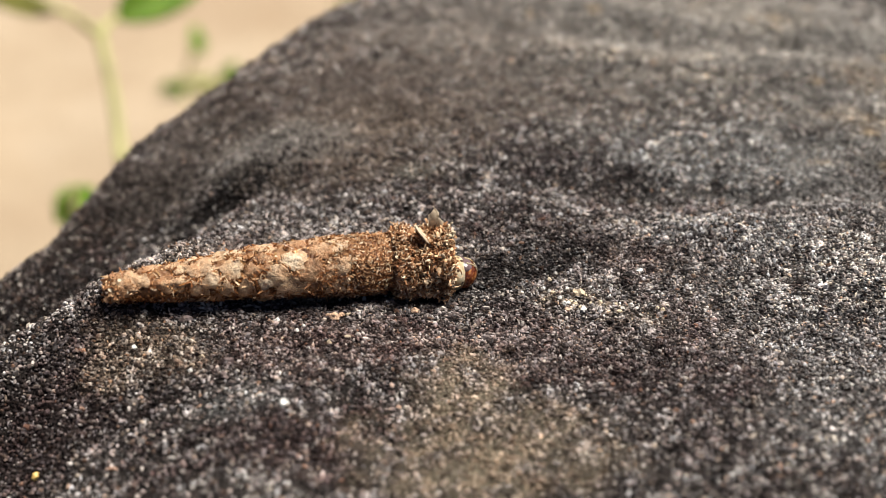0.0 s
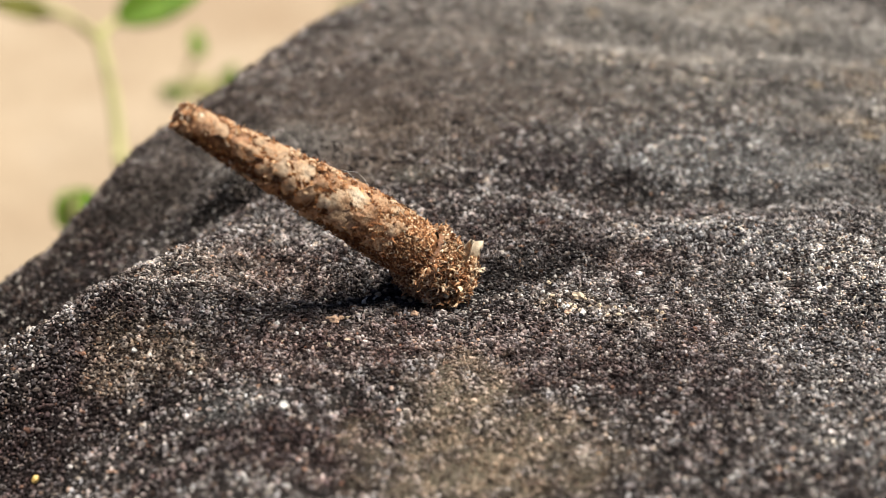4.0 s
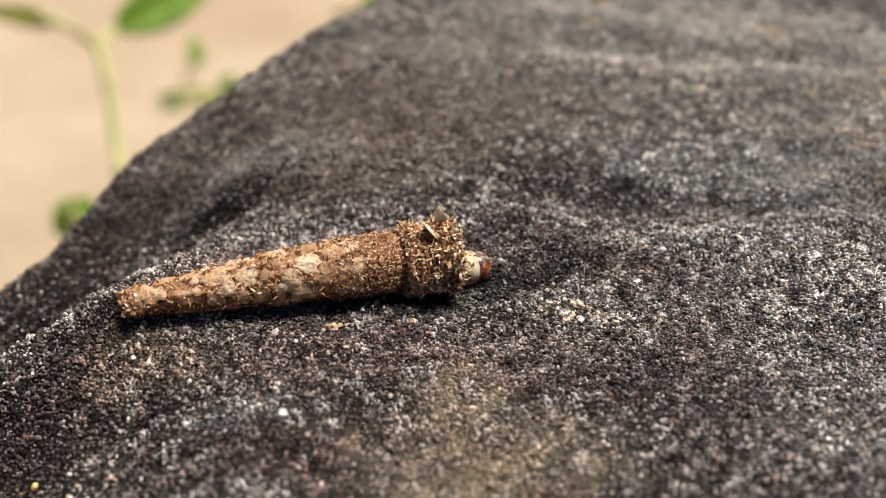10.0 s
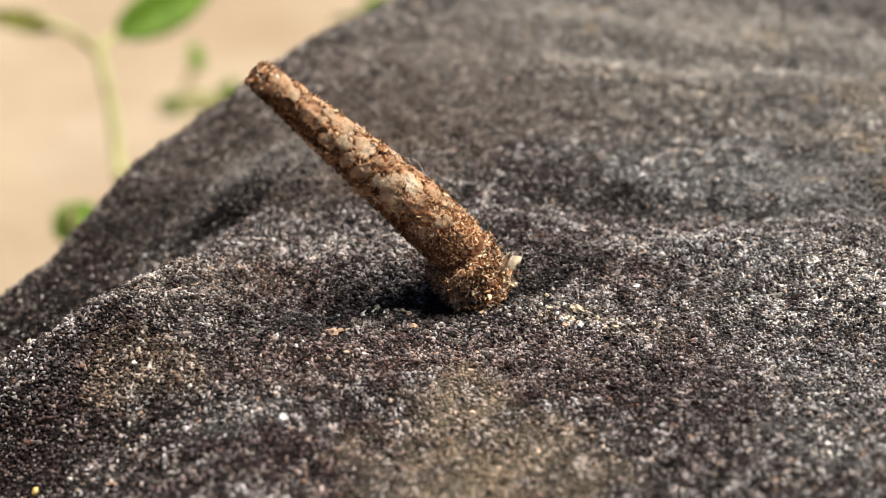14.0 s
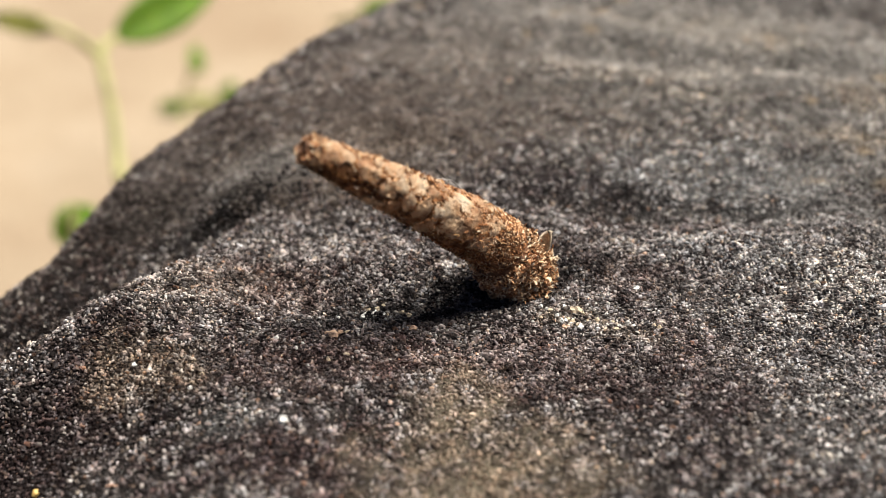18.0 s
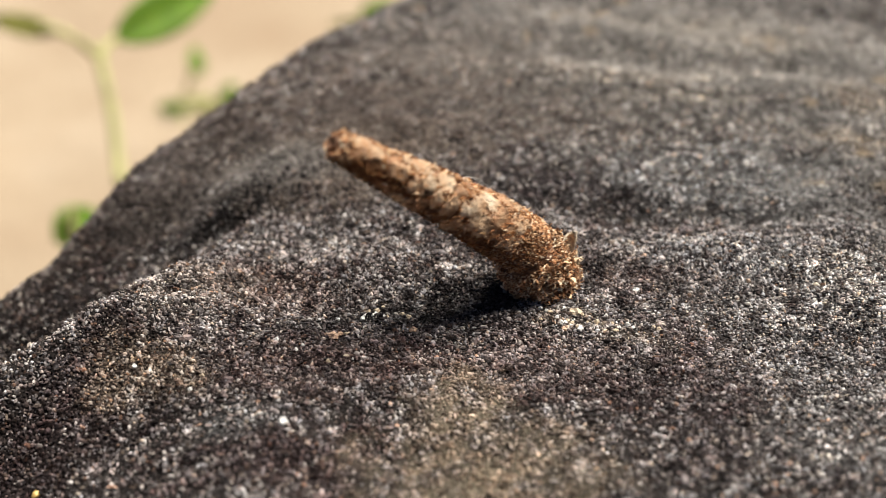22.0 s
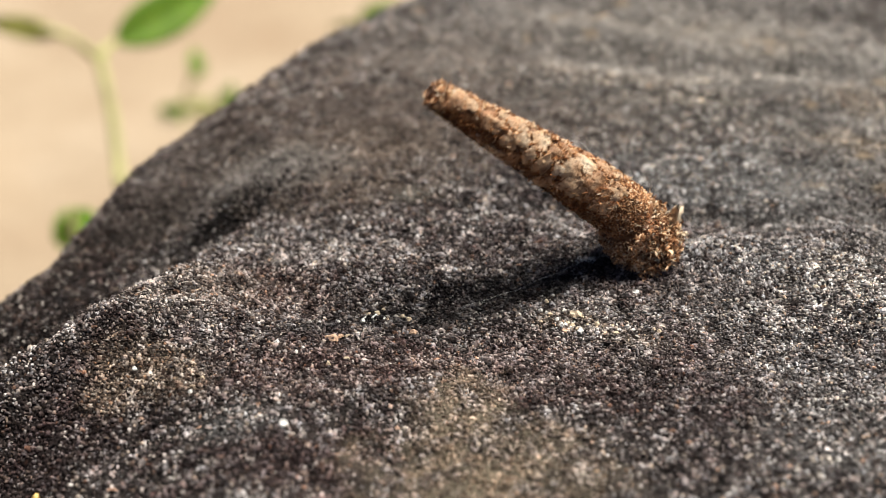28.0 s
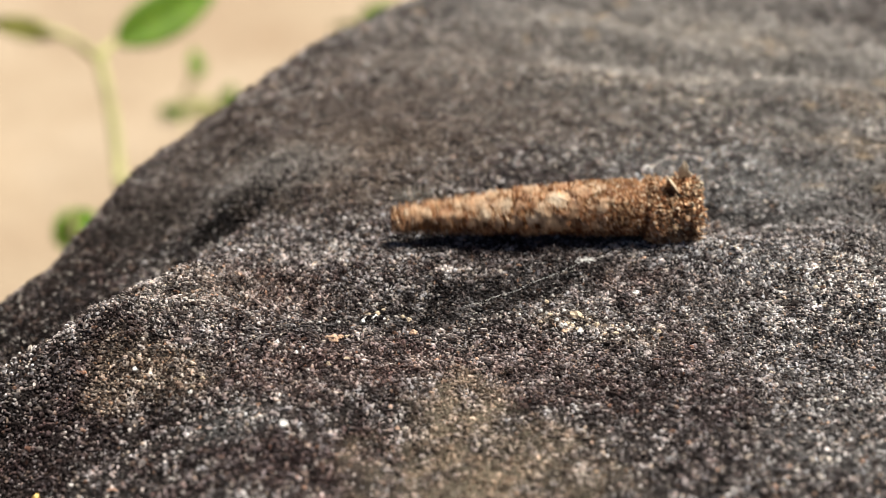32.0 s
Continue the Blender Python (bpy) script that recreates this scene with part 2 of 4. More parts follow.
def grain_material():
    m = Mat("quartz grains", 0.4, 0.22)
    info = m.node("ShaderNodeNewGeometry").outputs["Random Per Island"]
    clump = m.math("MULTIPLY_ADD", m.math("SUBTRACT", m.noise(1000, 4, 0.65), 0.5), 1.8, 0.14)
    own = m.ramp(m.math("MULTIPLY_ADD", info, 0.74, clump), [(0.0, (0.07, 0.055, 0.05)), (0.28, (0.30, 0.25, 0.235)), (0.50, (1.02, 0.94, 0.90)), (0.68, (2.05, 1.94, 1.84)),
                        (0.84, (3.15, 3.06, 3.0)), (0.95, (4.0, 3.85, 3.6)), (1.0, (5.2, 5.1, 5.0))])
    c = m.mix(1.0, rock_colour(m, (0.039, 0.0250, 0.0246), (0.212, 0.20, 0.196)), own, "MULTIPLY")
    hue = m.ramp(m.math("FRACT", m.math("MULTIPLY", info, 37.7)), [(0.0, (1.04, 0.94, 0.90)), (0.3, (0.97, 0.98, 1.0)), (0.6, (0.90, 0.99, 1.08)), (0.85, (0.98, 1.0, 0.96)), (0.96, (1.08, 1.0, 0.84)), (1.0, (1.35, 0.95, 0.70))])
    c = m.mix(1.0, c, hue, "MULTIPLY")
    c = m.mix(m.math("MULTIPLY", m.math("GREATER_THAN", info, 0.955), 0.4), c, (0.62, 0.57, 0.51))
    crust = m.mix(1.0, m.mix(m.noise(1500, 4), (0.22, 0.160, 0.109), (0.43, 0.315, 0.222)), m.ramp(info, [(0.0, 0.25), (0.55, 0.9), (0.9, 1.5), (1.0, 1.9)]), "MULTIPLY")
    for cx, cy, rx, ry, turn, colour, amount in FILMS:
        film_tone = m.mix(1.0, colour, m.ramp(m.noise(260, 5, 0.65), [(0.3, 0.55), (0.5, 1.0), (0.72, 1.5)]), "MULTIPLY")
        c = m.mix(m.math("MULTIPLY", m.blob(cx, cy, rx, ry, turn, 0.6), amount), c, film_tone)
    # small ochre lichen spots on the far shoulder
    cell = m.cells(300)
    spot = m.fade(m.math("ADD", cell.outputs["Distance"], m.math("MULTIPLY", m.noise(900, 4), 0.25)), 0.30, 0.44, 1.0, 0.0)
    few = m.math("GREATER_THAN", m.noise(170, 2), 0.5)
    where = m.math("MAXIMUM", m.blob(32, 24, 7, 14, 0, 0.7), m.blob(18, 38, 16, 6, -6, 0.7))
    c = m.mix(m.math("MULTIPLY", m.math("MULTIPLY", spot, few), m.math("MULTIPLY", where, 0.75)), c, (0.56, 0.41, 0.25))
    c = m.mix(m.math("MULTIPLY", lichen_mask(m), 0.8), c, crust)
    m.colour(c)
    return m.mat


def plain(name, colour, rough, specular=0.5, vary=0.25, scale=900, bump=0.0):
    m = Mat(name, rough, specular)
    v = m.ramp(m.noise(scale, 4), [(0.3, 1 - vary), (0.7, 1 + vary)])
    m.colour(m.mix(1.0, colour, v, "MULTIPLY"))
    if bump:
        m.bump(m.noise(scale * 2, 3), bump)
    return m.mat


def case_material():
    m = Mat("silk and leaf litter", 0.6, 0.4)
    a = m.ramp(m.noise(700, 5), [(0.3, (0.06, 0.022, 0.008)), (0.5, (0.17, 0.07, 0.026)), (0.7, (0.33, 0.17, 0.075))])
    g = m.cells(2600)
    c = m.mix(0.6, a, m.ramp(g.outputs["Color"], [(0.0, 0.45), (0.7, 1.0), (1.0, 1.6)]), "MULTIPLY")
    m.colour(c).bump(m.math("ADD", m.noise(3000, 4), g.outputs["Distance"]), 0.00012, 0.9)
    return m.mat


def flake_material():
    m = Mat("dry leaf scale", 0.5, 0.55)
    info = m.node("ShaderNodeObjectInfo").outputs["Random"]
    clump = m.math("MULTIPLY_ADD", m.math("SUBTRACT", m.noise(1000, 4, 0.65), 0.5), 1.7, 0.19)
    own = m.ramp(m.math("MULTIPLY_ADD", info, 0.62, clump), [(0.0, (0.22, 0.090, 0.034)), (0.25, (0.36, 0.180, 0.081)), (0.42, (0.46, 0.270, 0.144)), (0.7, (0.565, 0.385, 0.235)), (1.0, (0.65, 0.51, 0.36))])
    mottle = m.ramp(m.noise(1500, 5, 0.7), [(0.3, 0.55), (0.5, 0.95), (0.72, 1.2)])
    blot = m.ramp(m.noise(5200, 3, 0.7), [(0.32, 0.45), (0.46, 1.0), (0.7, 1.12)])
    tint = m.mix(m.ramp(m.noise(900, 4), [(0.52, 0.0), (0.68, 0.45)]), own, (0.36, 0.17, 0.075))
    m.colour(m.mix(0.8, m.mix(1.0, tint, mottle, "MULTIPLY"), blot, "MULTIPLY")).bump(m.noise(2600, 5, 0.7), 0.00022, 1.0)
    return m.mat


def bit_material(name, stops):
    m = Mat(name, 0.8, 0.1)
    info = m.node("ShaderNodeNewGeometry").outputs["Random Per Island"]
    clump = m.ramp(m.noise(850, 4, 0.65), [(0.34, 0.58), (0.5, 1.05), (0.66, 1.45)])
    c = m.mix(1.0, m.ramp(info, stops), m.ramp(m.noise(2500, 3), [(0.3, 0.7), (0.7, 1.2)]), "MULTIPLY")
    m.colour(m.mix(1.0, c, clump, "MULTIPLY"))
    return m.mat


def skin_material():
    m = Mat("cream skin with brown specks", 0.35, 0.4)
    c = m.ramp(m.noise(1300, 4), [(0.35, (0.34, 0.22, 0.10)), (0.55, (0.52, 0.44, 0.29)), (0.7, (0.62, 0.56, 0.44))])
    speck = m.ramp(m.cells(3400).outputs["Distance"], [(0.26, 0.0), (0.36, 1.0)])
    m.colour(m.mix(speck, (0.05, 0.022, 0.010), c))
    m.bsdf.inputs["Subsurface Weight"].default_value = 0.1
    m.bsdf.inputs["Subsurface Radius"].default_value = (0.0005, 0.0003, 0.0002)
    return m.mat


def shell_material():
    m = Mat("red-brown mottled shell", 0.2, 0.6)
    c = m.ramp(m.noise(2400, 4, 0.6), [(0.38, (0.035, 0.009, 0.005)), (0.52, (0.15, 0.035, 0.012)), (0.68, (0.42, 0.20, 0.07))])
    m.colour(c)
    return m.mat


def sand_material():
    m = Mat("dry sand", 0.9, 0.2)
    c = m.ramp(m.noise(9, 6), [(0.3, (0.28, 0.20, 0.13)), (0.55, (0.345, 0.264, 0.18)), (0.75, (0.405, 0.322, 0.233))])
    c = m.mix(0.5, c, m.ramp(m.noise(2500, 2), [(0.3, 0.6), (0.7, 1.3)]), "MULTIPLY")
    m.colour(c).bump(m.noise(60, 5), 0.004, 0.6)
    return m.mat


def leaf_material():
    m = Mat("young leaf", 0.6, 0.15)
    c = m.ramp(m.noise(120, 4), [(0.3, (0.080, 0.150, 0.010)), (0.7, (0.12, 0.205, 0.018))])
    m.colour(c)
    m.bsdf.inputs["Subsurface Weight"].default_value = 0.6
    m.bsdf.inputs["Subsurface Radius"].default_value = (0.002, 0.003, 0.001)
    return m.mat


ROCK, GRAIN, SAND, LEAF = rock_material(), grain_material(), sand_material(), leaf_material()
OLIVE = plain("olive young leaf", (0.17, 0.165, 0.035), 0.6, 0.15, 0.3, 150)
STEM = plain("green stem", (0.37, 0.355, 0.14), 0.55, 0.4, 0.2, 200)
CASE, FLAKE = case_material(), flake_material()
BITS = bit_material("frass and bark crumbs", [(0.0, (0.07, 0.025, 0.010)), (0.3, (0.26, 0.105, 0.043)), (0.6, (0.50, 0.255, 0.120)), (0.85, (0.68, 0.46, 0.275)), (1.0, (0.78, 0.66, 0.48))])
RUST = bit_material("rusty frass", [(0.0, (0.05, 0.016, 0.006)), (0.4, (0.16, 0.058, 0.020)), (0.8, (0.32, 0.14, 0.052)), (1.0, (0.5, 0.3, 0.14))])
FRINGE = bit_material("dry moss and bark shreds", [(0.0, (0.10, 0.042, 0.019)), (0.3, (0.34, 0.165, 0.080)), (0.6, (0.55, 0.33, 0.180)), (0.85, (0.72, 0.52, 0.33)), (1.0, (0.82, 0.72, 0.55))])
PALE = plain("pale dry petal", (0.55, 0.44, 0.31), 0.6, 0.4, 0.35, 1600, 0.00006)
SILK = plain("white silk", (0.75, 0.74, 0.70), 0.45, 0.5, 0.1, 3000)
CREAM = skin_material()
HEAD = shell_material()
PLUM = plain("plum-grey horn", (0.13, 0.085, 0.085), 0.15, 0.6, 0.4, 2200)
DARK = plain("dark brown horn", (0.03, 0.016, 0.010), 0.3, 0.6, 0.3, 2000)
AMBER = plain("amber quartz", (0.52, 0.34, 0.23), 0.4, 0.5, 0.4, 2200, 0.0001)
YELLOW = plain("yellow quartz", (0.62, 0.42, 0.13), 0.35, 0.6, 0.25, 1500)
MILKY = plain("milky quartz", (0.68, 0.66, 0.62), 0.35, 0.6, 0.2, 1500)

# ---- the boulder's form: one height function, x right, y away, in millimetres ----
def lattice(ix, iy, seed):
    h = np.sin(ix * 127.1 + iy * 311.7 + seed * 74.7) * 43758.5453
    return h - np.floor(h)


def soft_noise(x, y, size, seed):
    """Smooth noise from -1 to 1 with cells of that size."""
    u, v = x / size, y / size
    iu, iv = np.floor(u), np.floor(v)
    fu, fv = u - iu, v - iv
    fu, fv = fu * fu * (3 - 2 * fu), fv * fv * (3 - 2 * fv)
    a, b = lattice(iu, iv, seed), lattice(iu + 1, iv, seed)
    c, d = lattice(iu, iv + 1, seed), lattice(iu + 1, iv + 1, seed)
    return 2 * ((a * (1 - fu) + b * fu) * (1 - fv) + (c * (1 - fu) + d * fu) * fv) - 1


def ramp(v):
    """Smooth step from 0 at v = 0 to 1 at v = 1."""
    v = np.clip(v, 0, 1)
    return v * v * (3 - 2 * v)


def mound(x, y, cx, cy, rx, ry, turn=0.0):
    c, s = math.cos(radians(turn)), math.sin(radians(turn))
    u, v = (x - cx) * c + (y - cy) * s, -(x - cx) * s + (y - cy) * c
    return np.exp(-(u / rx) ** 2 - (v / ry) ** 2)


# the far-left point at y -60 widens the unseen front, against sand bounce
SHOULDER_Y = (-60.0, -25.0, -10.0, 0.0, 8.0, 16.0, 25.0, 35.0, 50.0, 90.0)
SHOULDER_X = (-170.0, -37.0, -46.0, -37.0, -32.2, -26.4, -19.3, -14.1, -0.6, 40.0)


RIDGE_X = (-40.0, -28.0, -24.6, -22.7, -20.5, -18.9, -17.2, -16.0, -14.4, -12.6, -10.2, -6.7)
RIDGE_Y = (-13.0, -8.9, -8.0, -7.6, -6.9, -5.4, -3.5, -1.5, 0.4, 1.9, 3.3, 4.0)


def rock_z(x, y, fine=True):
    x, y = np.asarray(x, float), np.asarray(y, float)
    z = -0.004 * np.maximum(0, -x - 3) ** 2 - 0.014 * np.maximum(0, -x - 7) ** 2 * ramp((-5 - y) / 14)
    z -= 0.0012 * np.maximum(0, y - 20) ** 2 * 0.3
    edge = np.interp(y, SHOULDER_Y, SHOULDER_X) - x
    z -= 3.4 * np.log1p(np.exp(np.clip(edge / 1.5, -30, 30)))
    # the lip on the left with a gully behind it
    d = (y - np.interp(x, RIDGE_X, RIDGE_Y)) * 0.76 - 0.5
    lip = np.clip((-13.0 - x) / 6, 0, 1) * ramp((y + 26) / 8) * (1 - ramp((y - 8) / 16))
    z -= 4.2 * ramp((d + 0.4) / 3.4) * lip
    z += 0.9 * np.exp(-((d + 1.4) / 2.0) ** 2) * lip
    # hollows and swellings
    z -= 1.7 * mound(x, y, -14.6, 7.8, 5.2, 1.8, 12)
    z -= 0.55 * mound(x, y, 0.5, -3.0, 7, 1.7, 10)
    z += 1.1 * mound(x, y, 18, 1.2, 8, 2.4, 0)
    z += 0.9 * mound(x, y, 24, -3.0, 5, 2.4, -32)
    z -= 1.3 * mound(x, y, 15, 6.5, 10, 1.9, 0)
    z += 0.7 * mound(x, y, 4, 26, 14, 4, -8)
    z += 1.2 * mound(x, y, 30, 22, 10, 3, -14)
    z += 0.9 * mound(x, y, 16, 34, 16, 2.6, -6)
    z -= 0.8 * mound(x, y, 22, 28.5, 14, 2.0, -8)
    z += 0.2 * ramp((y - 14) / 10) * soft_noise(x * 0.28, y + 0.2 * x, 3.2, 7)
    z += 0.7 * mound(x, y, -8, -10, 5, 5, 30)
    z += 0.6 * soft_noise(x, y, 9.0, 1) + 0.33 * soft_noise(x, y, 3.6, 2)
    z += 1.6 * mound(x, y, -18, -5.5, 6.5, 5.5, 20)
    # beyond the part in view the boulder rounds off to the sand; its long unseen front and right are added to block
    # bounce from the sand
    r = np.sqrt(((x - 32) / np.where(x > 32, 420, 135 + 260 * ramp((-30 - y) / 60))) ** 2 + ((y - 25) / np.where(y < 25, 520, 115)) ** 2)
    z -= 700 * np.maximum(0, r - 0.55) ** 2
    if fine:
        z += 0.15 * soft_noise(x, y, 1.3, 3) + 0.08 * soft_noise(x, y, 0.6, 4)
    return z


# ---- mesh helpers; plan numbers are in millimetres ----
MM = 0.001


def mesh_from(name, verts, faces, material, smooth=True):
    me = bpy.data.meshes.new(name)
    verts = np.asarray(verts, float)
    me.from_pydata([tuple(v) for v in verts], [], [tuple(int(i) for i in f) for f in faces])
    me.materials.append(material)
    if smooth:
        me.polygons.foreach_set("use_smooth", [True] * len(me.polygons))
    me.update()
    return me


def mesh_fast(name, verts, faces, material, smooth=True):
    """For large meshes: verts (n, 3), faces (m, 3 or 4) as arrays."""
    me = bpy.data.meshes.new(name)
    verts, faces = np.asarray(verts, np.float32), np.asarray(faces, np.int32)
    k = faces.shape[1]
    me.vertices.add(len(verts))
    me.vertices.foreach_set("co", verts.ravel())
    me.loops.add(faces.size)
    me.loops.foreach_set("vertex_index", faces.ravel())
    me.polygons.add(len(faces))
    me.polygons.foreach_set("loop_start", np.arange(0, faces.size, k, dtype=np.int32))
    me.polygons.foreach_set("use_smooth", np.full(len(faces), smooth))
    me.materials.append(material)
    me.update(calc_edges=True)
    me.validate()
    return me


def part_of(name, me, parent, label="", m=None, kind=""):
    ob = new(name, me)
    ob.parent = parent
    if m is not None:
        ob.matrix_basis = m
    return tagged(ob, label, kind=kind)


def grid_faces(nu, nv, wrap=False):
    """Quads of a sheet of nu rows by nv columns; wrap closes the columns."""
    u, v = np.meshgrid(np.arange(nu - 1), np.arange(nv if wrap else nv - 1), indexing="ij")
    w = (v + 1) % nv
    return np.stack([u * nv + v, u * nv + w, (u + 1) * nv + w, (u + 1) * nv + v], -1).reshape(-1, 4)


def rock_point(x, y, up=0.0):
    return Vector((x, y, float(rock_z(x, y)) + up)) * MM


# ---- the boulder ----
def spaced(stops):
    """Coordinates from (start, step) pairs to the last start."""
    out = []
    for (a, step), (b, _) in zip(stops, stops[1:]):
        n = max(1, round((b - a) / step))
        out += [a + (b - a) * i / n for i in range(n)]
    return np.array(out + [stops[-1][0]])


def boulder():
    xs = spaced([(-400, 20), (-100, 5), (-45, 1), (-33, 0.3), (34, 0.8), (60, 4), (100, 15), (480, 1)])
    ys = spaced([(-520, 20), (-100, 5), (-40, 1.5), (-26, 0.3), (24, 0.6), (60, 1.5), (90, 5), (165, 1)])
    X, Y = np.meshgrid(xs, ys, indexing="ij")
    Z = np.maximum(rock_z(X, Y), -215 + 0 * X)
    me = mesh_fast("boulder", np.stack([X, Y, Z], -1).reshape(-1, 3) * MM, grid_faces(len(xs), len(ys)), ROCK)
    ob = new("boulder", me)
    return tagged(ob, "weathered dark grey sandstone boulder with pale grains and stains", "boulder")


def grain_bed(parent, pitch, xs, ys, seed):
    """The loose-looking quartz grains that stand proud of the crust, as half-sunk lumps."""
    rng = np.random.default_rng(seed)
    gx, gy = np.meshgrid(np.arange(*xs, pitch), np.arange(*ys, pitch), indexing="ij")
    x = (gx + rng.uniform(-0.5, 0.5, gx.shape) * pitch).ravel()
    y = (gy + rng.uniform(-0.5, 0.5, gy.shape) * pitch).ravel()
    # narrower on the near side, as the ground there runs out of sight
    keep = (np.abs(x) < 23 + 0.45 * (y + 23.5)) & (rng.random(x.size) < 0.98)
    x, y = x[keep], y[keep]
    n = x.size
    r = (0.085 + 0.115 * rng.random(n) ** 2.0) * pitch / 0.235
    r[rng.random(n) < 0.03] *= 1.6
    z = rock_z(x, y) + 0.05 * r + rng.normal(0, 0.05, n) + pitch * (0.38 * soft_noise(x, y, 0.85, seed + 40) + 0.25 * soft_noise(x, y, 0.45, seed + 50))
    k = 5
    ang = np.arange(k) / k * 2 * np.pi
    spin = rng.uniform(0, 6.28, n)
    rings = []
    long = rng.uniform(0.62, 1.75, (n, 1))
    lean, way = rng.normal(0, 0.55, (n, 1)), rng.uniform(0, 6.28, (n, 1))
    for height, wide in ((-0.1, 1.02), (0.68, 0.58)):
        a = ang[None, :] + spin[:, None]
        rr = r[:, None] * wide * rng.uniform(0.65, 1.25, (n, k))
        rings.append(np.stack([x[:, None] + rr * np.cos(a) * long, y[:, None] + rr * np.sin(a) / long,
                               z[:, None] + r[:, None] * (height + rng.uniform(-0.12, 0.12, (n, k))) + rr * lean * np.cos(a - way)], -1))
    verts = np.concatenate(rings, 1)
    tris = []
    for level in range(1):
        for i in range(k):
            a, b = level * k + i, level * k + (i + 1) % k
            tris += [(a, b, b + k), (a, b + k, a + k)]
    for i in range(1, k - 1):
        tris.append((k, k + i, k + i + 1))
    faces = (np.array(tris)[None] + (np.arange(n) * 2 * k)[:, None, None]).reshape(-1, 3)
    me = mesh_fast("grains", verts.reshape(-1, 3) * MM, faces, GRAIN, False)
    return part_of("grain_crust", me, parent, "pale and dark quartz grains", kind="stuff")


rock = boulder()
grain_bed(rock, 0.18, (-33, 34), (-23.5, 23), 3)
grain_bed(rock, 0.235, (-36, 46), (23, 56), 4)
grain_bed(rock, 0.125, (-21, 25), (-12, 3), 5)


def ground():
    xs = spaced([(-200000, 40000), (-40000, 8000), (-8000, 1000), (-1000, 100), (-240, 12), (400, 100), (1000, 1000), (8000, 8000), (40000, 40000), (200000, 1)])
    X, Y = np.meshgrid(xs, xs, indexing="ij")
    Z = -200 + 5 * soft_noise(X, Y, 90.0, 11) + 2 * soft_noise(X, Y, 31.0, 12)
    me = mesh_fast("ground", np.stack([X, Y, Z], -1).reshape(-1, 3) * MM, grid_faces(len(xs), len(xs)), SAND)
    return tagged(new("ground", me), "pale peach dry sandy ground", "ground", kind="structure")


ground()


# ---- seedlings behind the boulder ----
def tube(points, radii, sides=10):
    pts = [Vector(p) for p in points]
    verts, faces = [], []
    for i, p in enumerate(pts):
        d = (pts[min(i + 1, len(pts) - 1)] - pts[max(i - 1, 0)]).normalized()
        a = d.orthogonal().normalized()
        b = d.cross(a)
        for k in range(sides):
            t = 2 * math.pi * k / sides
            verts.append(p + (a * math.cos(t) + b * math.sin(t)) * radii[i])
    faces = [tuple(f) for f in grid_faces(len(pts), sides, True)]
    faces += [tuple(range(sides))[::-1], tuple(range(len(verts) - sides, len(verts)))]
    return verts, faces


def bent(points, n=10):
    """A smooth line through a few points."""
    pts = [Vector(p) for p in points]
    out = []
    for i in range(len(pts) - 1):
        a, b, c, d = pts[max(i - 1, 0)], pts[i], pts[i + 1], pts[min(i + 2, len(pts) - 1)]
        for k in range(n):
            t = k / n
            out.append(0.5 * ((2 * b) + (c - a) * t + (2 * a - 5 * b + 4 * c - d) * t * t + (3 * b - a - 3 * c + d) * t ** 3))
    return out + [pts[-1]]


def leaf_blade(length, width, fold=0.25, droop=0.3):
    """A blade from the origin along +x, with a midrib fold and thickness, in metres."""
    nu, nv = 14, 7
    top, low = [], []
    for i in range(nu):
        u = i / (nu - 1)
        half = width / 2 * (math.sin(math.pi * u ** 0.8) ** 0.8 + 0.02)
        for j in range(nv):
            v = j / (nv - 1) * 2 - 1
            z = fold * abs(v) * half - droop * length * u * u * 0.5
            top.append((u * length, v * half, z))
            low.append((u * length, v * half, z - 0.0003))
    f = [tuple(q) for q in grid_faces(nu, nv)]
    n = len(top)
    faces = f + [tuple(i + n for i in q[::-1]) for q in f]
    rim = [i for i in range(nv)] + [i * nv + nv - 1 for i in range(1, nu)] + [(nu - 1) * nv + j for j in range(nv - 2, -1, -1)] + [i * nv for i in range(nu - 2, 0, -1)]
    for a, b in zip(rim, rim[1:] + rim[:1]):
        faces.append((b, a, a + n, b + n))
    return top + low, faces


def leaf_pose(root, tip, roll=0.0):
    root, tip = Vector(root), Vector(tip)
    return Matrix.Translation(root * MM) @ (tip - root).to_track_quat("X", "Z").to_matrix().to_4x4() @ pose(0, 0, 0, roll)


def seedling(label, stem, branches, leaves):
    """stem and branches: lines in mm with radii; leaves: root, tip, width, roll."""
    base = Vector(stem[0][0])
    root = new("seedling")
    root.location = base * MM
    tagged(root, label, "plant")
    for k, line in enumerate([stem] + branches):
        pts = bent([p for p, _ in line], 8)
        rr = np.interp(np.linspace(0, len(line) - 1, len(pts)), range(len(line)), [r for _, r in line])
        v, f = tube([(p - base) * MM for p in pts], rr * MM)
        part_of("stem" if k == 0 else "petiole", mesh_from("stem", v, f, STEM), root)
    for r, t, w, roll, *own in leaves:
        v, f = leaf_blade((Vector(t) - Vector(r)).length * MM, w * MM)
        part_of("leaf", mesh_from("leaf", v, f, own[0] if own else LEAF), root, "yellow-green leaf" if own else "", leaf_pose(Vector(r) - base, Vector(t) - base, roll))
    return root


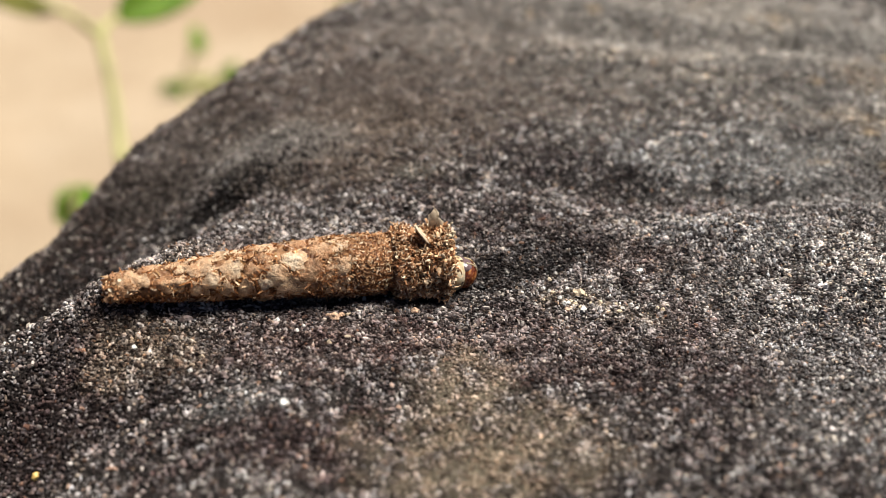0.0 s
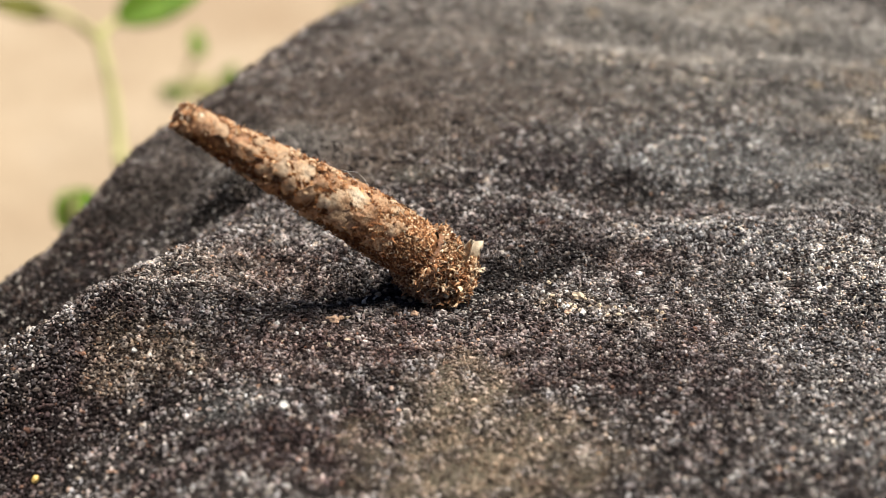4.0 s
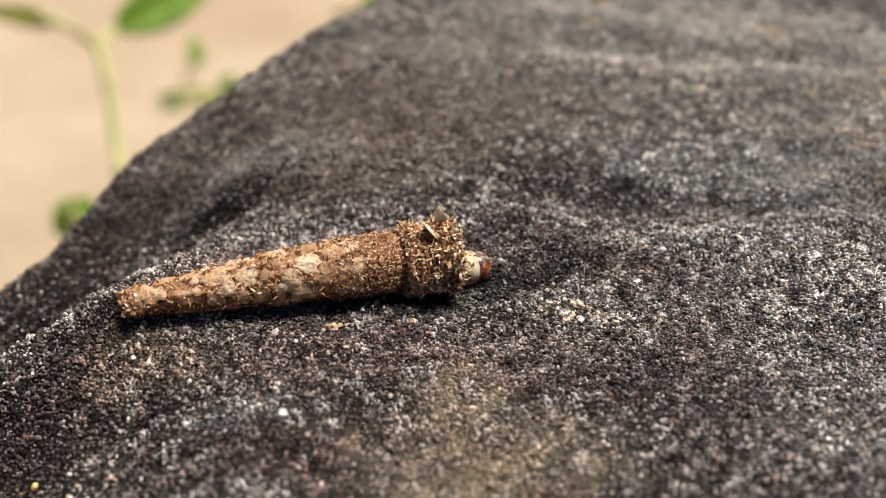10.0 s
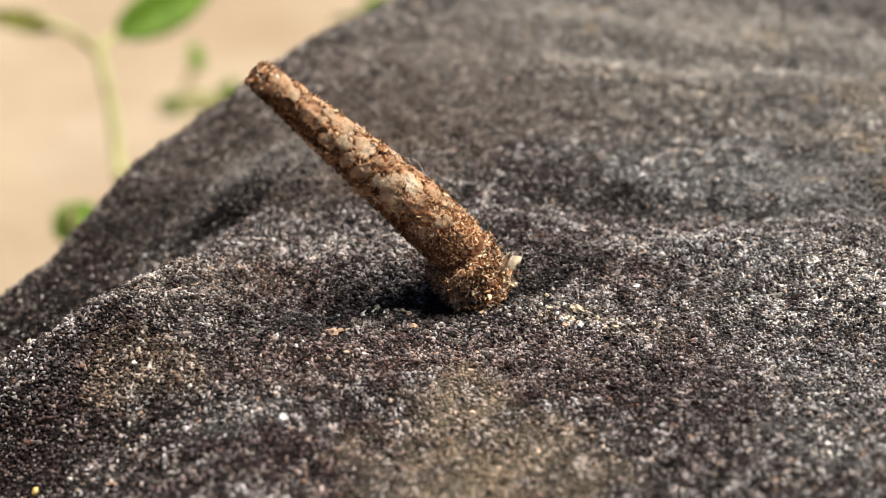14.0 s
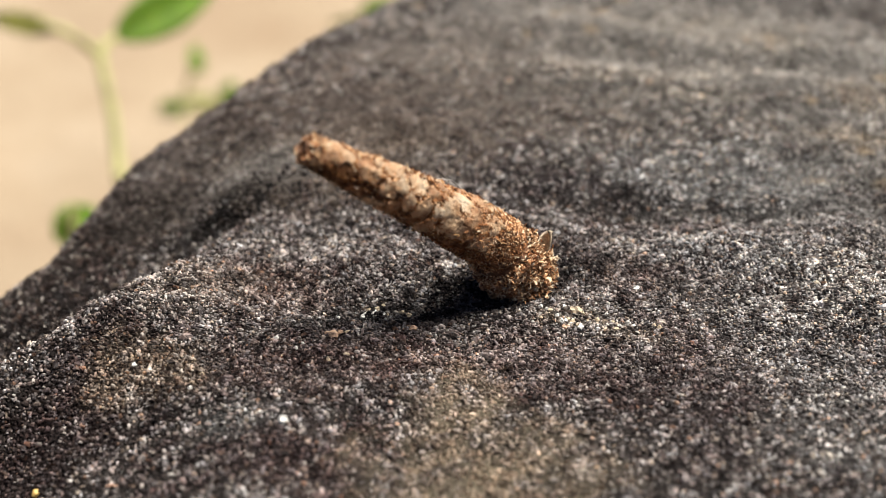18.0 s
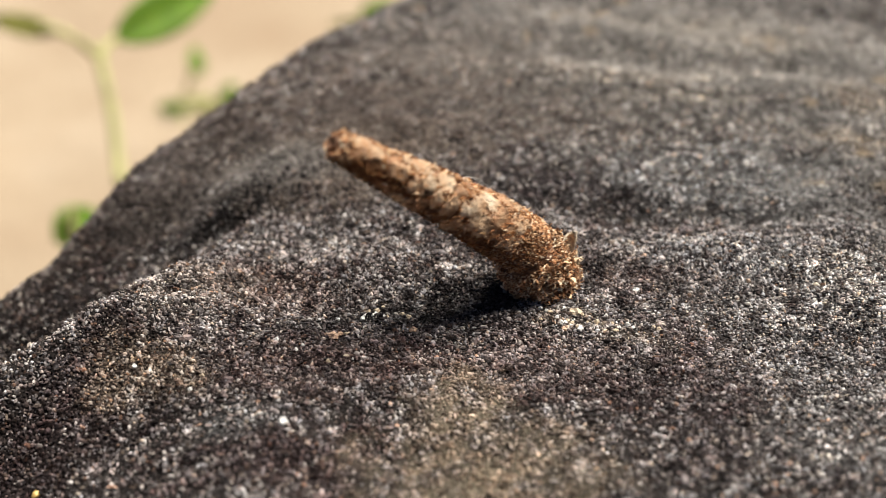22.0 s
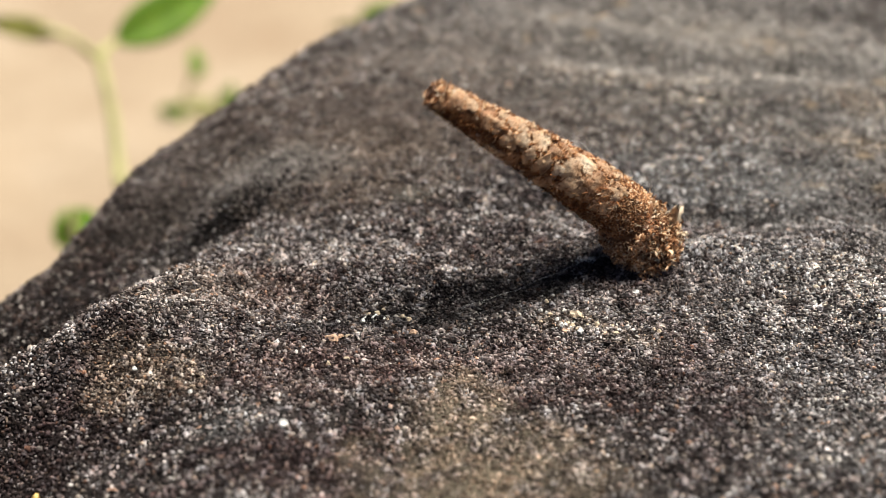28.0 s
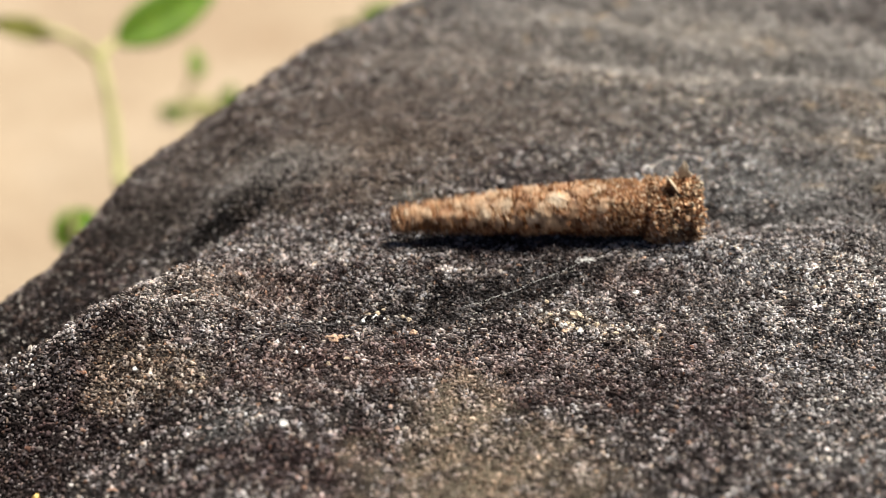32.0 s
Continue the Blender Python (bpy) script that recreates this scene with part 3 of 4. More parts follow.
seedling("young green seedling with a pale stem growing in the sand",
         [((-70.0, 150.0, -200.0), 2.2), ((-77.5, 168.6, -102.1), 1.5), ((-80.4, 176.8, -97.3), 1.45), ((-83.3, 188.3, -87.6), 1.4), ((-86.1, 195.8, -80.2), 1.35), ((-87.8, 200.2, -75.7), 1.3)],
         [[((-87.8, 200.0, -75.9), 1.3), ((-94.0, 198.5, -69.4), 1.1), ((-99.6, 196.0, -66.0), 0.9)], [((-87.8, 200.2, -75.7), 1.4), ((-86.6, 205.8, -74.7), 1.0), ((-85.7, 209.4, -74.7), 0.8)]],
         [((-96.6, 198.0, -68.5), (-111.0, 192.0, -61.8), 5.5, -60, OLIVE), ((-86.2, 208.8, -75.2), (-60.5, 236.0, -68.6), 12.5, 60)])
seedling("small green seedling in the sand behind the boulder", [((-122.0, 396.0, -206.0), 1.6), ((-124.9, 410.4, -194.3), 1.2), ((-118.3, 417.6, -178.5), 0.9)],
         [[((-124.7, 408.4, -197.0), 0.9), ((-112.0, 409.0, -195.0), 0.8), ((-104.5, 411.0, -191.0), 0.6)]],
         [((-117.5, 414.5, -182.0), (-118.0, 423.9, -169.6), 9.0, 40), ((-105.2, 408.1, -195.2), (-99.8, 414.3, -184.3), 8.0, 40), ((-122.7, 408.6, -195.8), (-136.9, 407.0, -194.3), 7.0, -50), ((-123.5, 410.0, -193.0), (-103.0, 411.0, -197.0), 9.0, 50, STEM)])
seedling("low green seedling beside the boulder", [((-92.0, 96.0, -200.0), 1.8), ((-74.5, 123.6, -85.2), 0.8), ((-75.4, 125.0, -80.9), 0.7)],
         [], [((-77.2, 123.2, -81.3), (-70.6, 132.0, -79.0), 8.5, 60)])
seedling("green sprout in the sand behind the boulder", [((-38.0, 385.0, -200.0), 1.8), ((-36.5, 400.9, -151.3), 1.0)],
         [], [((-37.5, 400.9, -150.3), (-20.8, 407.3, -141.0), 11.0, 50), ((-36.5, 400.6, -149.9), (-51.0, 399.0, -148.3), 7.0, 50)])


# ---- the bagworm: its case, x towards the mouth, origin in the middle of the collar ----
CASE_LENGTH = 17.3
PROFILE_X = (-17.45, -17.2, -16.6, -15.0, -12.0, -9.0, -6.0, -3.5, -2.2, -1.78, -1.40, -0.95, -0.5, 0.6, 1.3, 1.75)
PROFILE_R = (0.36, 0.66, 0.76, 0.88, 1.14, 1.39, 1.57, 1.68, 1.68, 1.50, 1.92, 1.84, 1.54, 1.68, 1.80, 1.55)
COLLAR_START = -1.85


def case_radius(s, phi):
    """Radius of the case at s mm along it, with lumps."""
    r = np.interp(s, PROFILE_X, PROFILE_R)
    cx, cy = np.cos(phi) * 3, np.sin(phi) * 3
    lump = soft_noise(s + 7 * cx, cy * 1.3 + 0.3 * s, 2.1, 21) * 0.06 + soft_noise(s * 1.0 + 31 * cx, cy * 9, 0.8, 22) * 0.03
    knots = np.clip((s + 1.9) / 0.4, 0, 1) * (0.13 * soft_noise(s + 5 * cx, cy + 0.5 * s, 0.75, 23) + 0.07 * soft_noise(s * 1.3 + 3 * cy, cx, 0.4, 24))
    return r * (1 + lump + knots) - 0.05


def case_spot(s, phi, lift=0.0):
    r = float(case_radius(np.array(s), np.array(phi))) + lift
    bow = 0.18 * math.sin(math.pi * min(1, max(0, -s / CASE_LENGTH)))
    return Vector((s, r * math.cos(phi), r * math.sin(phi) + bow))


def tube_rings(lo, hi, n, k):
    """Rings of the case's skin between two stations."""
    S, PHI = np.meshgrid(np.linspace(lo, hi, n), np.arange(k) / k * 2 * np.pi, indexing="ij")
    R = case_radius(S, PHI)
    bow = 0.18 * np.sin(np.pi * np.clip(-S / CASE_LENGTH, 0, 1))
    return np.stack([S, R * np.cos(PHI), R * np.sin(PHI) + bow], -1).reshape(-1, 3)


def case_tube():
    """The sleeve from the tail to the collar, rounded shut inside the collar."""
    n, k = 150, 64
    V = tube_rings(PROFILE_X[0], COLLAR_START, n, k)
    turn = np.arange(k) / k * 2 * np.pi
    neck = [np.stack([np.full(k, x), r * np.cos(turn), r * np.sin(turn)], -1) for x, r in ((-1.3, 1.42), (-0.7, 1.2), (-0.4, 0.8))]
    V = np.concatenate([V] + neck)
    F = list(grid_faces(n + 3, k, True)) + [tuple(range(k)), tuple(range((n + 2) * k, (n + 3) * k))[::-1]]
    return mesh_from("case", V * MM, F, CASE)


def collar_sleeve():
    """The skin under the collar's shreds, with the dark mouth: a funnel that goes back inside."""
    n, k = 40, 64
    V = tube_rings(COLLAR_START, PROFILE_X[-1], n, k)
    turn = np.arange(k) / k * 2 * np.pi
    inner = [np.stack([np.full(k, x), r * np.cos(turn), r * np.sin(turn)], -1) for x, r in ((1.2, 1.12), (0.4, 1.0), (-0.2, 0.95))]
    V = np.concatenate([V] + inner)
    return mesh_from("collar_sleeve", V * MM, list(grid_faces(n + 3, k, True)), CASE)


def scale_mesh(rng, s0, phi0, length, width):
    """A scrap of leaf pasted on the case: thin, ragged, wrinkled, following its curve, edges a little raised.
    Gives the mesh and the line of its rim."""
    k = 22
    twist = rng.uniform(-0.9, 0.9)
    lobes, start = rng.uniform(0.05, 0.22), rng.uniform(0, 6.28)
    out = [(a + rng.uniform(-0.06, 0.06), (1 + lobes * math.sin(3 * a + start)) * rng.uniform(0.76, 1.12)) for a in np.arange(k) / k * 2 * math.pi]
    lift_side = rng.uniform(0, 6.28)
    curl = rng.uniform(0.02, 0.16)
    swell = rng.uniform(0.03, 0.13)
    r0 = float(np.interp(s0, PROFILE_X, PROFILE_R))

    def spot(f, a, rad, lift):
        u, v = rad * f * math.cos(a) * length / 2, rad * f * math.sin(a) * width / 2
        u, v = u * math.cos(twist) - v * math.sin(twist), u * math.sin(twist) + v * math.cos(twist)
        su, sp = min(-2.0, max(-17.0, s0 + u)), phi0 + v / r0
        crease = 0.075 * float(soft_noise(np.array(su * 1.0), np.array(sp * r0), 0.42, 61)) + 0.05 * float(soft_noise(np.array(su), np.array(sp * r0), 0.2, 62))
        return case_spot(su, sp, lift + crease), su, sp

    verts = [spot(0, 0, 1, 0.05 + swell)[0] * MM]
    rim = []
    for f, up in ((0.35, 0.95), (0.68, 0.7), (0.9, 0.3), (1.0, 0.0)):
        for a, rad in out:
            raised = curl * max(0, math.cos(a - lift_side)) * (1.0 if f == 1.0 else 0.5 if f == 0.9 else 0.0)
            p, su, sp = spot(f, a, rad, 0.035 + swell * up + raised)
            verts.append(p * MM)
            if f == 1.0:
                rim.append((su, sp))
    for a, rad in out:
        verts.append(spot(0.97, a, rad, -0.10)[0] * MM)
    faces = [(0, 1 + i, 1 + (i + 1) % k) for i in range(k)]
    for ring in range(4):
        o = 1 + ring * k
        faces += [(o + i, o + k + i, o + k + (i + 1) % k, o + (i + 1) % k) for i in range(k)]
    me = mesh_from("leaf_scale", verts, faces, FLAKE)
    sharp = [i >= len(me.polygons) - k for i in range(len(me.polygons))]
    me.polygons.foreach_set("use_smooth", [not q for q in sharp])
    return me, rim


def shreds(name, spots, material):
    """Many small three-sided curled slivers in one mesh. spots: (root, direction, bend, length, thickness) in mm."""
    verts, faces = [], []
    for root, d, bend, length, thick in spots:
        d, bend = Vector(d).normalized(), Vector(bend)
        side = d.orthogonal().normalized()
        other = d.cross(side)
        o = len(verts)
        for i, w in enumerate((0.7, 1.0, 0.95, 0.6, 0.12)):
            t = i / 4
            c = Vector(root) + d * (length * t) + bend * (length * t * t)
            for a in (0.0, 2.1, 4.2):
                verts.append((c + (side * math.cos(a) * 2.8 + other * math.sin(a) * 0.8) * (thick * w)) * MM)
        for i in range(4):
            for k in range(3):
                a, b = o + i * 3 + k, o + i * 3 + (k + 1) % 3
                faces.append((a, b, b + 3, a + 3))
    return mesh_from(name, verts, faces, material, False)


def shavings(name, spots, material):
    """Curled ribbons of bark in one mesh. spots: (root, direction, curl side, arc radius, turn, width) in mm."""
    verts, faces = [], []
    for root, d, up, radius, turn, wide in spots:
        d = Vector(d).normalized()
        up = (Vector(up) - d * Vector(up).dot(d)).normalized()
        side = d.cross(up)
        o, n = len(verts), 7
        for i in range(n):
            t = i / (n - 1)
            a = turn * t
            c = Vector(root) + (d * math.sin(a) + up * (1 - math.cos(a))) * radius
            out = (up * math.cos(a) - d * math.sin(a))
            half = wide / 2 * (0.55 + 0.6 * math.sin(math.pi * (0.15 + 0.75 * t)))
            skew = side * (0.25 * wide * math.sin(4 * t + radius * 40))
            for s, h in ((-1, -1), (1, -1), (1, 1), (-1, 1)):
                verts.append((c + side * (half * s) + skew + out * (0.012 * h)) * MM)
        for i in range(n - 1):
            for k in range(4):
                a, b = o + i * 4 + k, o + i * 4 + (k + 1) % 4
                faces.append((a, b, b + 4, a + 4))
        faces += [(o + 3, o + 2, o + 1, o), tuple(o + (n - 1) * 4 + k for k in range(4))]
    return mesh_from(name, verts, faces, material, False)


def surface_shreds(rng, n, lo, hi, length, thick, stand):
    """Shreds that lie on the case between two stations."""
    out = []
    for _ in range(n):
        s, phi = rng.uniform(lo, hi), rng.uniform(0, 2 * math.pi)
        p = case_spot(s, phi, rng.uniform(-0.02, 0.10))
        normal = Vector((0, math.cos(phi), math.sin(phi)))
        d = Vector((rng.normal(), rng.normal(), rng.normal()))
        d = d - normal * d.dot(normal) * (1 - stand) + normal * stand * abs(rng.normal())
        out.append((p, d, normal * rng.uniform(-0.3, 0.5), rng.uniform(*length), rng.uniform(*thick)))
    return out


def petal(rng, length, width, curl):
    """A crumpled scrap with thickness, standing along +z from its foot, in mm."""
    nu, nv = 6, 5
    top = []
    for i in range(nu):
        u = i / (nu - 1)
        half = width / 2 * (0.5 + 0.6 * math.sin(math.pi * u) - 0.55 * u * u) * rng.uniform(0.7, 1.3)
        for j in range(nv):
            v = j / (nv - 1) * 2 - 1
            top.append(Vector((curl * u * u * length + rng.normal() * 0.03, v * half + rng.normal() * 0.08, u * length + rng.normal() * 0.09 + 0.2 * v * v * length * rng.uniform(-0.5, 0.5))))
    low = [p + Vector((0.05, 0, 0)) for p in top]
    f = [tuple(q) for q in grid_faces(nu, nv)]
    n = len(top)
    faces = f + [tuple(i + n for i in q[::-1]) for q in f]
    rim = list(range(nv)) + [i * nv + nv - 1 for i in range(1, nu)] + [(nu - 1) * nv + j for j in range(nv - 2, -1, -1)] + [i * nv for i in range(nu - 2, 0, -1)]
    faces += [(b, a, a + n, b + n) for a, b in zip(rim, rim[1:] + rim[:1])]
    return mesh_from("petal", [p * MM for p in top + low], faces, PALE)


def ball(rx, ry, rz, cx=0.0, cy=0.0, cz=0.0, n=14, k=20):
    """An egg along x, in mm."""
    V, F = [], []
    for i in range(n):
        a = math.pi * (i + 0.5) / n
        for j in range(k):
            b = 2 * math.pi * j / k
            V.append((cx - rx * math.cos(a), cy + ry * math.sin(a) * math.cos(b), cz + rz * math.sin(a) * math.sin(b)))
    F = [tuple(q) for q in grid_faces(n, k, True)] + [tuple(range(k))[::-1], tuple(range((n - 1) * k, n * k))]
    return V, F


def lathe(name, xs, rs, material, k=28):
    """A closed body of revolution along x, in mm."""
    V = [(x, r * math.cos(a), r * math.sin(a)) for x, r in zip(xs, rs) for a in np.arange(k) / k * 2 * math.pi]
    F = [tuple(q) for q in grid_faces(len(xs), k, True)] + [tuple(range(k))[::-1], tuple(range(len(V) - k, len(V)))]
    return mesh_from(name, [Vector(p) * MM for p in V], F, material)


def in_mm(v):
    return [Vector(p) * MM for p in v]


def bagworm_thing():
    rng = np.random.default_rng(8)
    thing = tagged(new("bagworm"), "bagworm caterpillar in a brown leaf-scrap case crawling on stone", "caterpillar")
    case = part_of("case", case_tube(), thing, "tapered brown silk case pasted with dry leaf scraps")
    # overlapping scales from the tail to the fibrous belt, with shreds along their edges
    seam = []
    for s in np.arange(-16.5, -3.9, 0.85):
        r = float(np.interp(s, PROFILE_X, PROFILE_R))
        count = max(4, round(2 * math.pi * r / 1.3))
        for i in range(count):
            phi = 2 * math.pi * (i + rng.uniform(-0.25, 0.25)) / count + s * 1.7
            # the belly is mostly bare silk and frass, which also stand in for underside shade
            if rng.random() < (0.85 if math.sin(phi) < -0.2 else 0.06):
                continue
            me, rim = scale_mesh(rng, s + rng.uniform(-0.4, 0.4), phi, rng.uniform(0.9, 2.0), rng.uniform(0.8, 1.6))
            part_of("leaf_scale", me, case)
            first = int(rng.integers(0, 22))
            for step in range(int(rng.integers(6, 20))):
                for _ in range(3):
                    su, sp = rim[(first + step) % 22]
                    normal = Vector((0, math.cos(sp), math.sin(sp)))
                    d = Vector((rng.normal(), rng.normal(), rng.normal()))
                    d = d - normal * d.dot(normal) * 0.8
                    seam.append((case_spot(su + rng.normal() * 0.06, sp + rng.normal() * 0.05, rng.uniform(0.0, 0.12)), d, normal * rng.uniform(-0.2, 0.5), rng.uniform(0.12, 0.42), rng.uniform(0.010, 0.026)))
    part_of("seam_litter", shreds("seams", seam[0::2], RUST), case, "rust-brown fibres between the leaf scraps", kind="stuff")
    part_of("seam_litter", shreds("seams", seam[1::2], BITS), case, kind="stuff")
    part_of("crumb_crust", shreds("crumbs", surface_shreds(rng, 700, -17.2, -3.5, (0.10, 0.38), (0.010, 0.026), 0.04), BITS), case, kind="stuff")
    # dark rust litter on the lower half only, underside shade put into its colour
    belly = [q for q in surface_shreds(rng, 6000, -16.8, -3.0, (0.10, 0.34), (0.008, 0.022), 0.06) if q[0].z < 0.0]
    part_of("belly_shade_crust", shreds("belly", belly, RUST), case, "rust-brown frass and silk, darkened for the shaded underside", kind="stuff")
    part_of("fibre_belt", shreds("belt", surface_shreds(rng, 6500, -6.0, -1.7, (0.08, 0.30), (0.008, 0.020), 0.08), BITS), case, "rusty brown fibres", kind="stuff")
    part_of("tail_crust", shreds("tail", surface_shreds(rng, 160, -17.4, -16.4, (0.12, 0.3), (0.03, 0.05), 0.1), FRINGE), case, kind="stuff")
    # collar: a knotted ring of bark curls, then the ragged mouth
    def curls(count, lo, hi, lift, proud, sizes):
        out = []
        for _ in range(count):
            phi = rng.uniform(0, 2 * math.pi)
            normal, along = Vector((0, math.cos(phi), math.sin(phi))), Vector((0, -math.sin(phi), math.cos(phi)))
            p = case_spot(rng.uniform(lo, hi), phi, rng.uniform(*lift))
            d = along * rng.normal() + Vector((rng.normal() * 0.9, 0, 0)) + normal * abs(rng.normal()) * proud
            up = normal * rng.uniform(-1.0, 0.5) + along * rng.normal() * 0.5 + Vector((rng.normal() * 0.4, 0, 0))
            out.append((p, d, up, rng.uniform(*sizes), rng.uniform(0.6, 2.2), rng.uniform(0.04, 0.11)))
        return out

    def flakes(count, lo, hi, lift, proud):
        """Small curled bark scales, wider than the shreds."""
        out = []
        for _ in range(count):
            phi = rng.uniform(0, 2 * math.pi)
            normal, along = Vector((0, math.cos(phi), math.sin(phi))), Vector((0, -math.sin(phi), math.cos(phi)))
            p = case_spot(rng.uniform(lo, hi), phi, rng.uniform(*lift))
            d = along * rng.normal() * 0.8 + Vector((rng.normal() * 0.7 + 0.35, 0, 0)) + normal * abs(rng.normal()) * proud
            up = normal * rng.uniform(-1.0, 0.9) + along * rng.normal() * 0.6 + Vector((rng.normal() * 0.5, 0, 0))
            out.append((p, d, up, rng.uniform(0.11, 0.30), rng.uniform(0.7, 2.0), rng.uniform(0.08, 0.20)))
        return out

    collar = part_of("collar", collar_sleeve(), thing, "ragged tan collar of curled bark shreds round the mouth")
    part_of("knotted_ring", shavings("ring", flakes(620, -1.6, -0.85, (-0.05, 0.2), 0.6) + curls(1000, -1.65, -0.8, (-0.05, 0.24), 0.6, (0.08, 0.26)), FRINGE), collar, kind="stuff")
    part_of("fringe", shavings("fringe", flakes(1300, -0.8, 1.75, (-0.06, 0.38), 1.0) + curls(3000, -0.9, 1.75, (-0.06, 0.46), 1.1, (0.08, 0.30)), FRINGE), collar, kind="stuff")
    part_of("crumb_filling", shreds("crumbs", surface_shreds(rng, 1400, -1.6, 1.55, (0.08, 0.28), (0.018, 0.04), 0.15), BITS), collar, kind="stuff")
    for s, phi, length, width, lean, turn in ((0.3, 1.80, 1.5, 1.0, -30, 10), (0.8, 1.40, 1.3, 0.9, -14, 60), (1.2, 0.6, 0.6, 0.5, 30, 20),
                                              (0.6, 5.9, 0.5, 0.4, 30, 80), (1.3, 3.4, 0.5, 0.4, 50, -20), (1.4, 4.9, 0.35, 0.3, 60, 0), (1.3, 1.95, 0.65, 0.45, 35, 30), (1.4, 1.1, 0.55, 0.45, 45, -30), (0.8, 2.5, 0.5, 0.4, 20, 70)):
        p = case_spot(s, phi, 0.05)
        part_of("petal", petal(rng, length, width, rng.uniform(-0.3, 0.3)), collar, "pale dry petal scrap",
                Matrix.Translation(p * MM) @ pose(0, 0, 0, math.degrees(phi) - 90, 0, 0) @ pose(0, 0, 0, 0, lean, turn))
    # a few loose silk hairs on the back of the case
    for s, phi, bend in ((-9.0, 1.5, 0.35), (-8.2, 1.2, 0.5), (-13.0, 4.6, 0.4), (-6.0, 1.8, 0.3)):
        p = case_spot(s, phi, 0.0)
        n = Vector((0, math.cos(phi), math.sin(phi)))
        line = [p + n * (bend * math.sin(math.pi * t)) + Vector((2.2 * t, 0.3 * math.sin(5 * t), 0)) for t in np.linspace(0, 1, 12)]
        v, f = tube(in_mm(line), [0.006 * MM] * 12, 5)
        part_of("silk_hair", mesh_from("hair", v, f, SILK), case)
    return thing, collar


def larva_parts(thing):
    """The caterpillar's front end; it slides out of the mouth of the case and back."""
    body = part_of("larva", lathe("larva", (-3.4, -2.0, -1.0, -0.72, -0.62), (0.75, 0.95, 1.0, 0.94, 0.55), CREAM), thing, "cream and brown caterpillar front end")
    part_of("thoracic_shield", lathe("shield", (-0.72, -0.64, -0.5, 0.0, 0.3, 0.46, 0.52), (0.7, 0.94, 1.03, 1.03, 0.98, 0.88, 0.45), CREAM), body, "cream plate with dark specks")
    v, f = ball(0.80, 0.88, 0.90, 0.62, 0, -0.03)
    head = part_of("head", mesh_from("head", in_mm(v), f, HEAD), body, "glossy red-brown head")
    v, f = ball(0.56, 0.66, 0.34, 0.50, 0, 0.58)
    part_of("crown_plate", mesh_from("crown", in_mm(v), f, PLUM), head, "plum-grey glossy crown")
    for side in (-1, 1):
        line = [Vector((0.54 + 0.86 * math.sin(t), side * 0.26 * math.cos(t * 0.7), -0.03 + 0.91 * math.cos(t))) for t in np.linspace(0.0, 1.3, 10)]
        v, f = tube(in_mm(line), [0.05 * MM] * 10, 6)
        part_of("face_line", mesh_from("line", v, f, CREAM), head)
        v, f = ball(0.16, 0.12, 0.14, 1.36, side * 0.18, -0.46, 6, 8)
        part_of("mandible", mesh_from("mandible", in_mm(v), f, DARK), head)
    for i in range(3):
        for side in (-1, 1):
            a = Vector((0.35 - 0.55 * i, side * 0.5, -0.6))
            v, f = tube(in_mm(bent([a, a + Vector((0.25, side * 0.22, -0.35)), a + Vector((0.5, side * 0.1, -0.62))], 4)), np.linspace(0.13, 0.03, 9) * MM, 7)
            part_of("leg", mesh_from("leg", v, f, DARK), body)
    return body


bagworm, collar = bagworm_thing()
larva = larva_parts(bagworm)


# ---- loose grains lying on the boulder ----
def loose_grain(name, label, x, y, size, material, seed):
    rng = np.random.default_rng(seed)
    bm = bmesh.new()
    bmesh.ops.create_icosphere(bm, subdivisions=2, radius=1)
    off = rng.uniform(0, 50)
    for v in bm.verts:
        c = v.co.copy()
        k = 1 + 0.55 * noise.noise(c * 1.4 + Vector((off, 0, 0))) + 0.35 * noise.noise(c * 3.1 + Vector((0, off, 0)))
        v.co = Vector((c.x * size[0], c.y * size[1], c.z * size[2])) * k * MM
    me = bpy.data.meshes.new(name)
    bm.to_mesh(me)
    bm.free()
    me.materials.append(material)
    ob = new(name, me)
    ob.location = rock_point(x, y, size[2] * 0.55)
    return tagged(ob, label, "grain", "loose grains on the boulder")


loose_grain("sand_grain", "amber quartz chip lying on the stone", -6.10, -7.30, (0.34, 0.27, 0.22), AMBER, 21)
loose_grain("sand_grain", "amber quartz splinter against a larger chip", -5.72, -7.12, (0.20, 0.13, 0.15), AMBER, 22)
loose_grain("sand_grain", "pale amber quartz splinter on the stone", -6.42, -7.12, (0.15, 0.12, 0.12), AMBER, 23)
loose_grain("sand_grain", "pale quartz chip beside the amber one", -5.22, -6.98, (0.24, 0.13, 0.11), PALE, 2)
loose_grain("sand_grain", "amber quartz chip on the stone", -1.65, -6.34, (0.22, 0.17, 0.18), AMBER, 3)
loose_grain("sand_grain", "milky quartz grain on the stone", -7.92, -14.52, (0.27, 0.22, 0.22), MILKY, 4)
loose_grain("sand_grain", "yellow quartz grain on the stone", -20.75, -15.53, (0.2, 0.18, 0.2), YELLOW, 5)
loose_grain("sand_grain", "cream quartz grain on the stone", 7.65, -4.86, (0.36, 0.22, 0.2), PALE, 6)
loose_grain("sand_grain", "milky quartz grain on the stone", 7.80, -6.02, (0.2, 0.18, 0.18), MILKY, 7)
loose_grain("sand_grain", "amber quartz grain on the stone", 6.87, -6.04, (0.15, 0.14, 0.14), AMBER, 8)
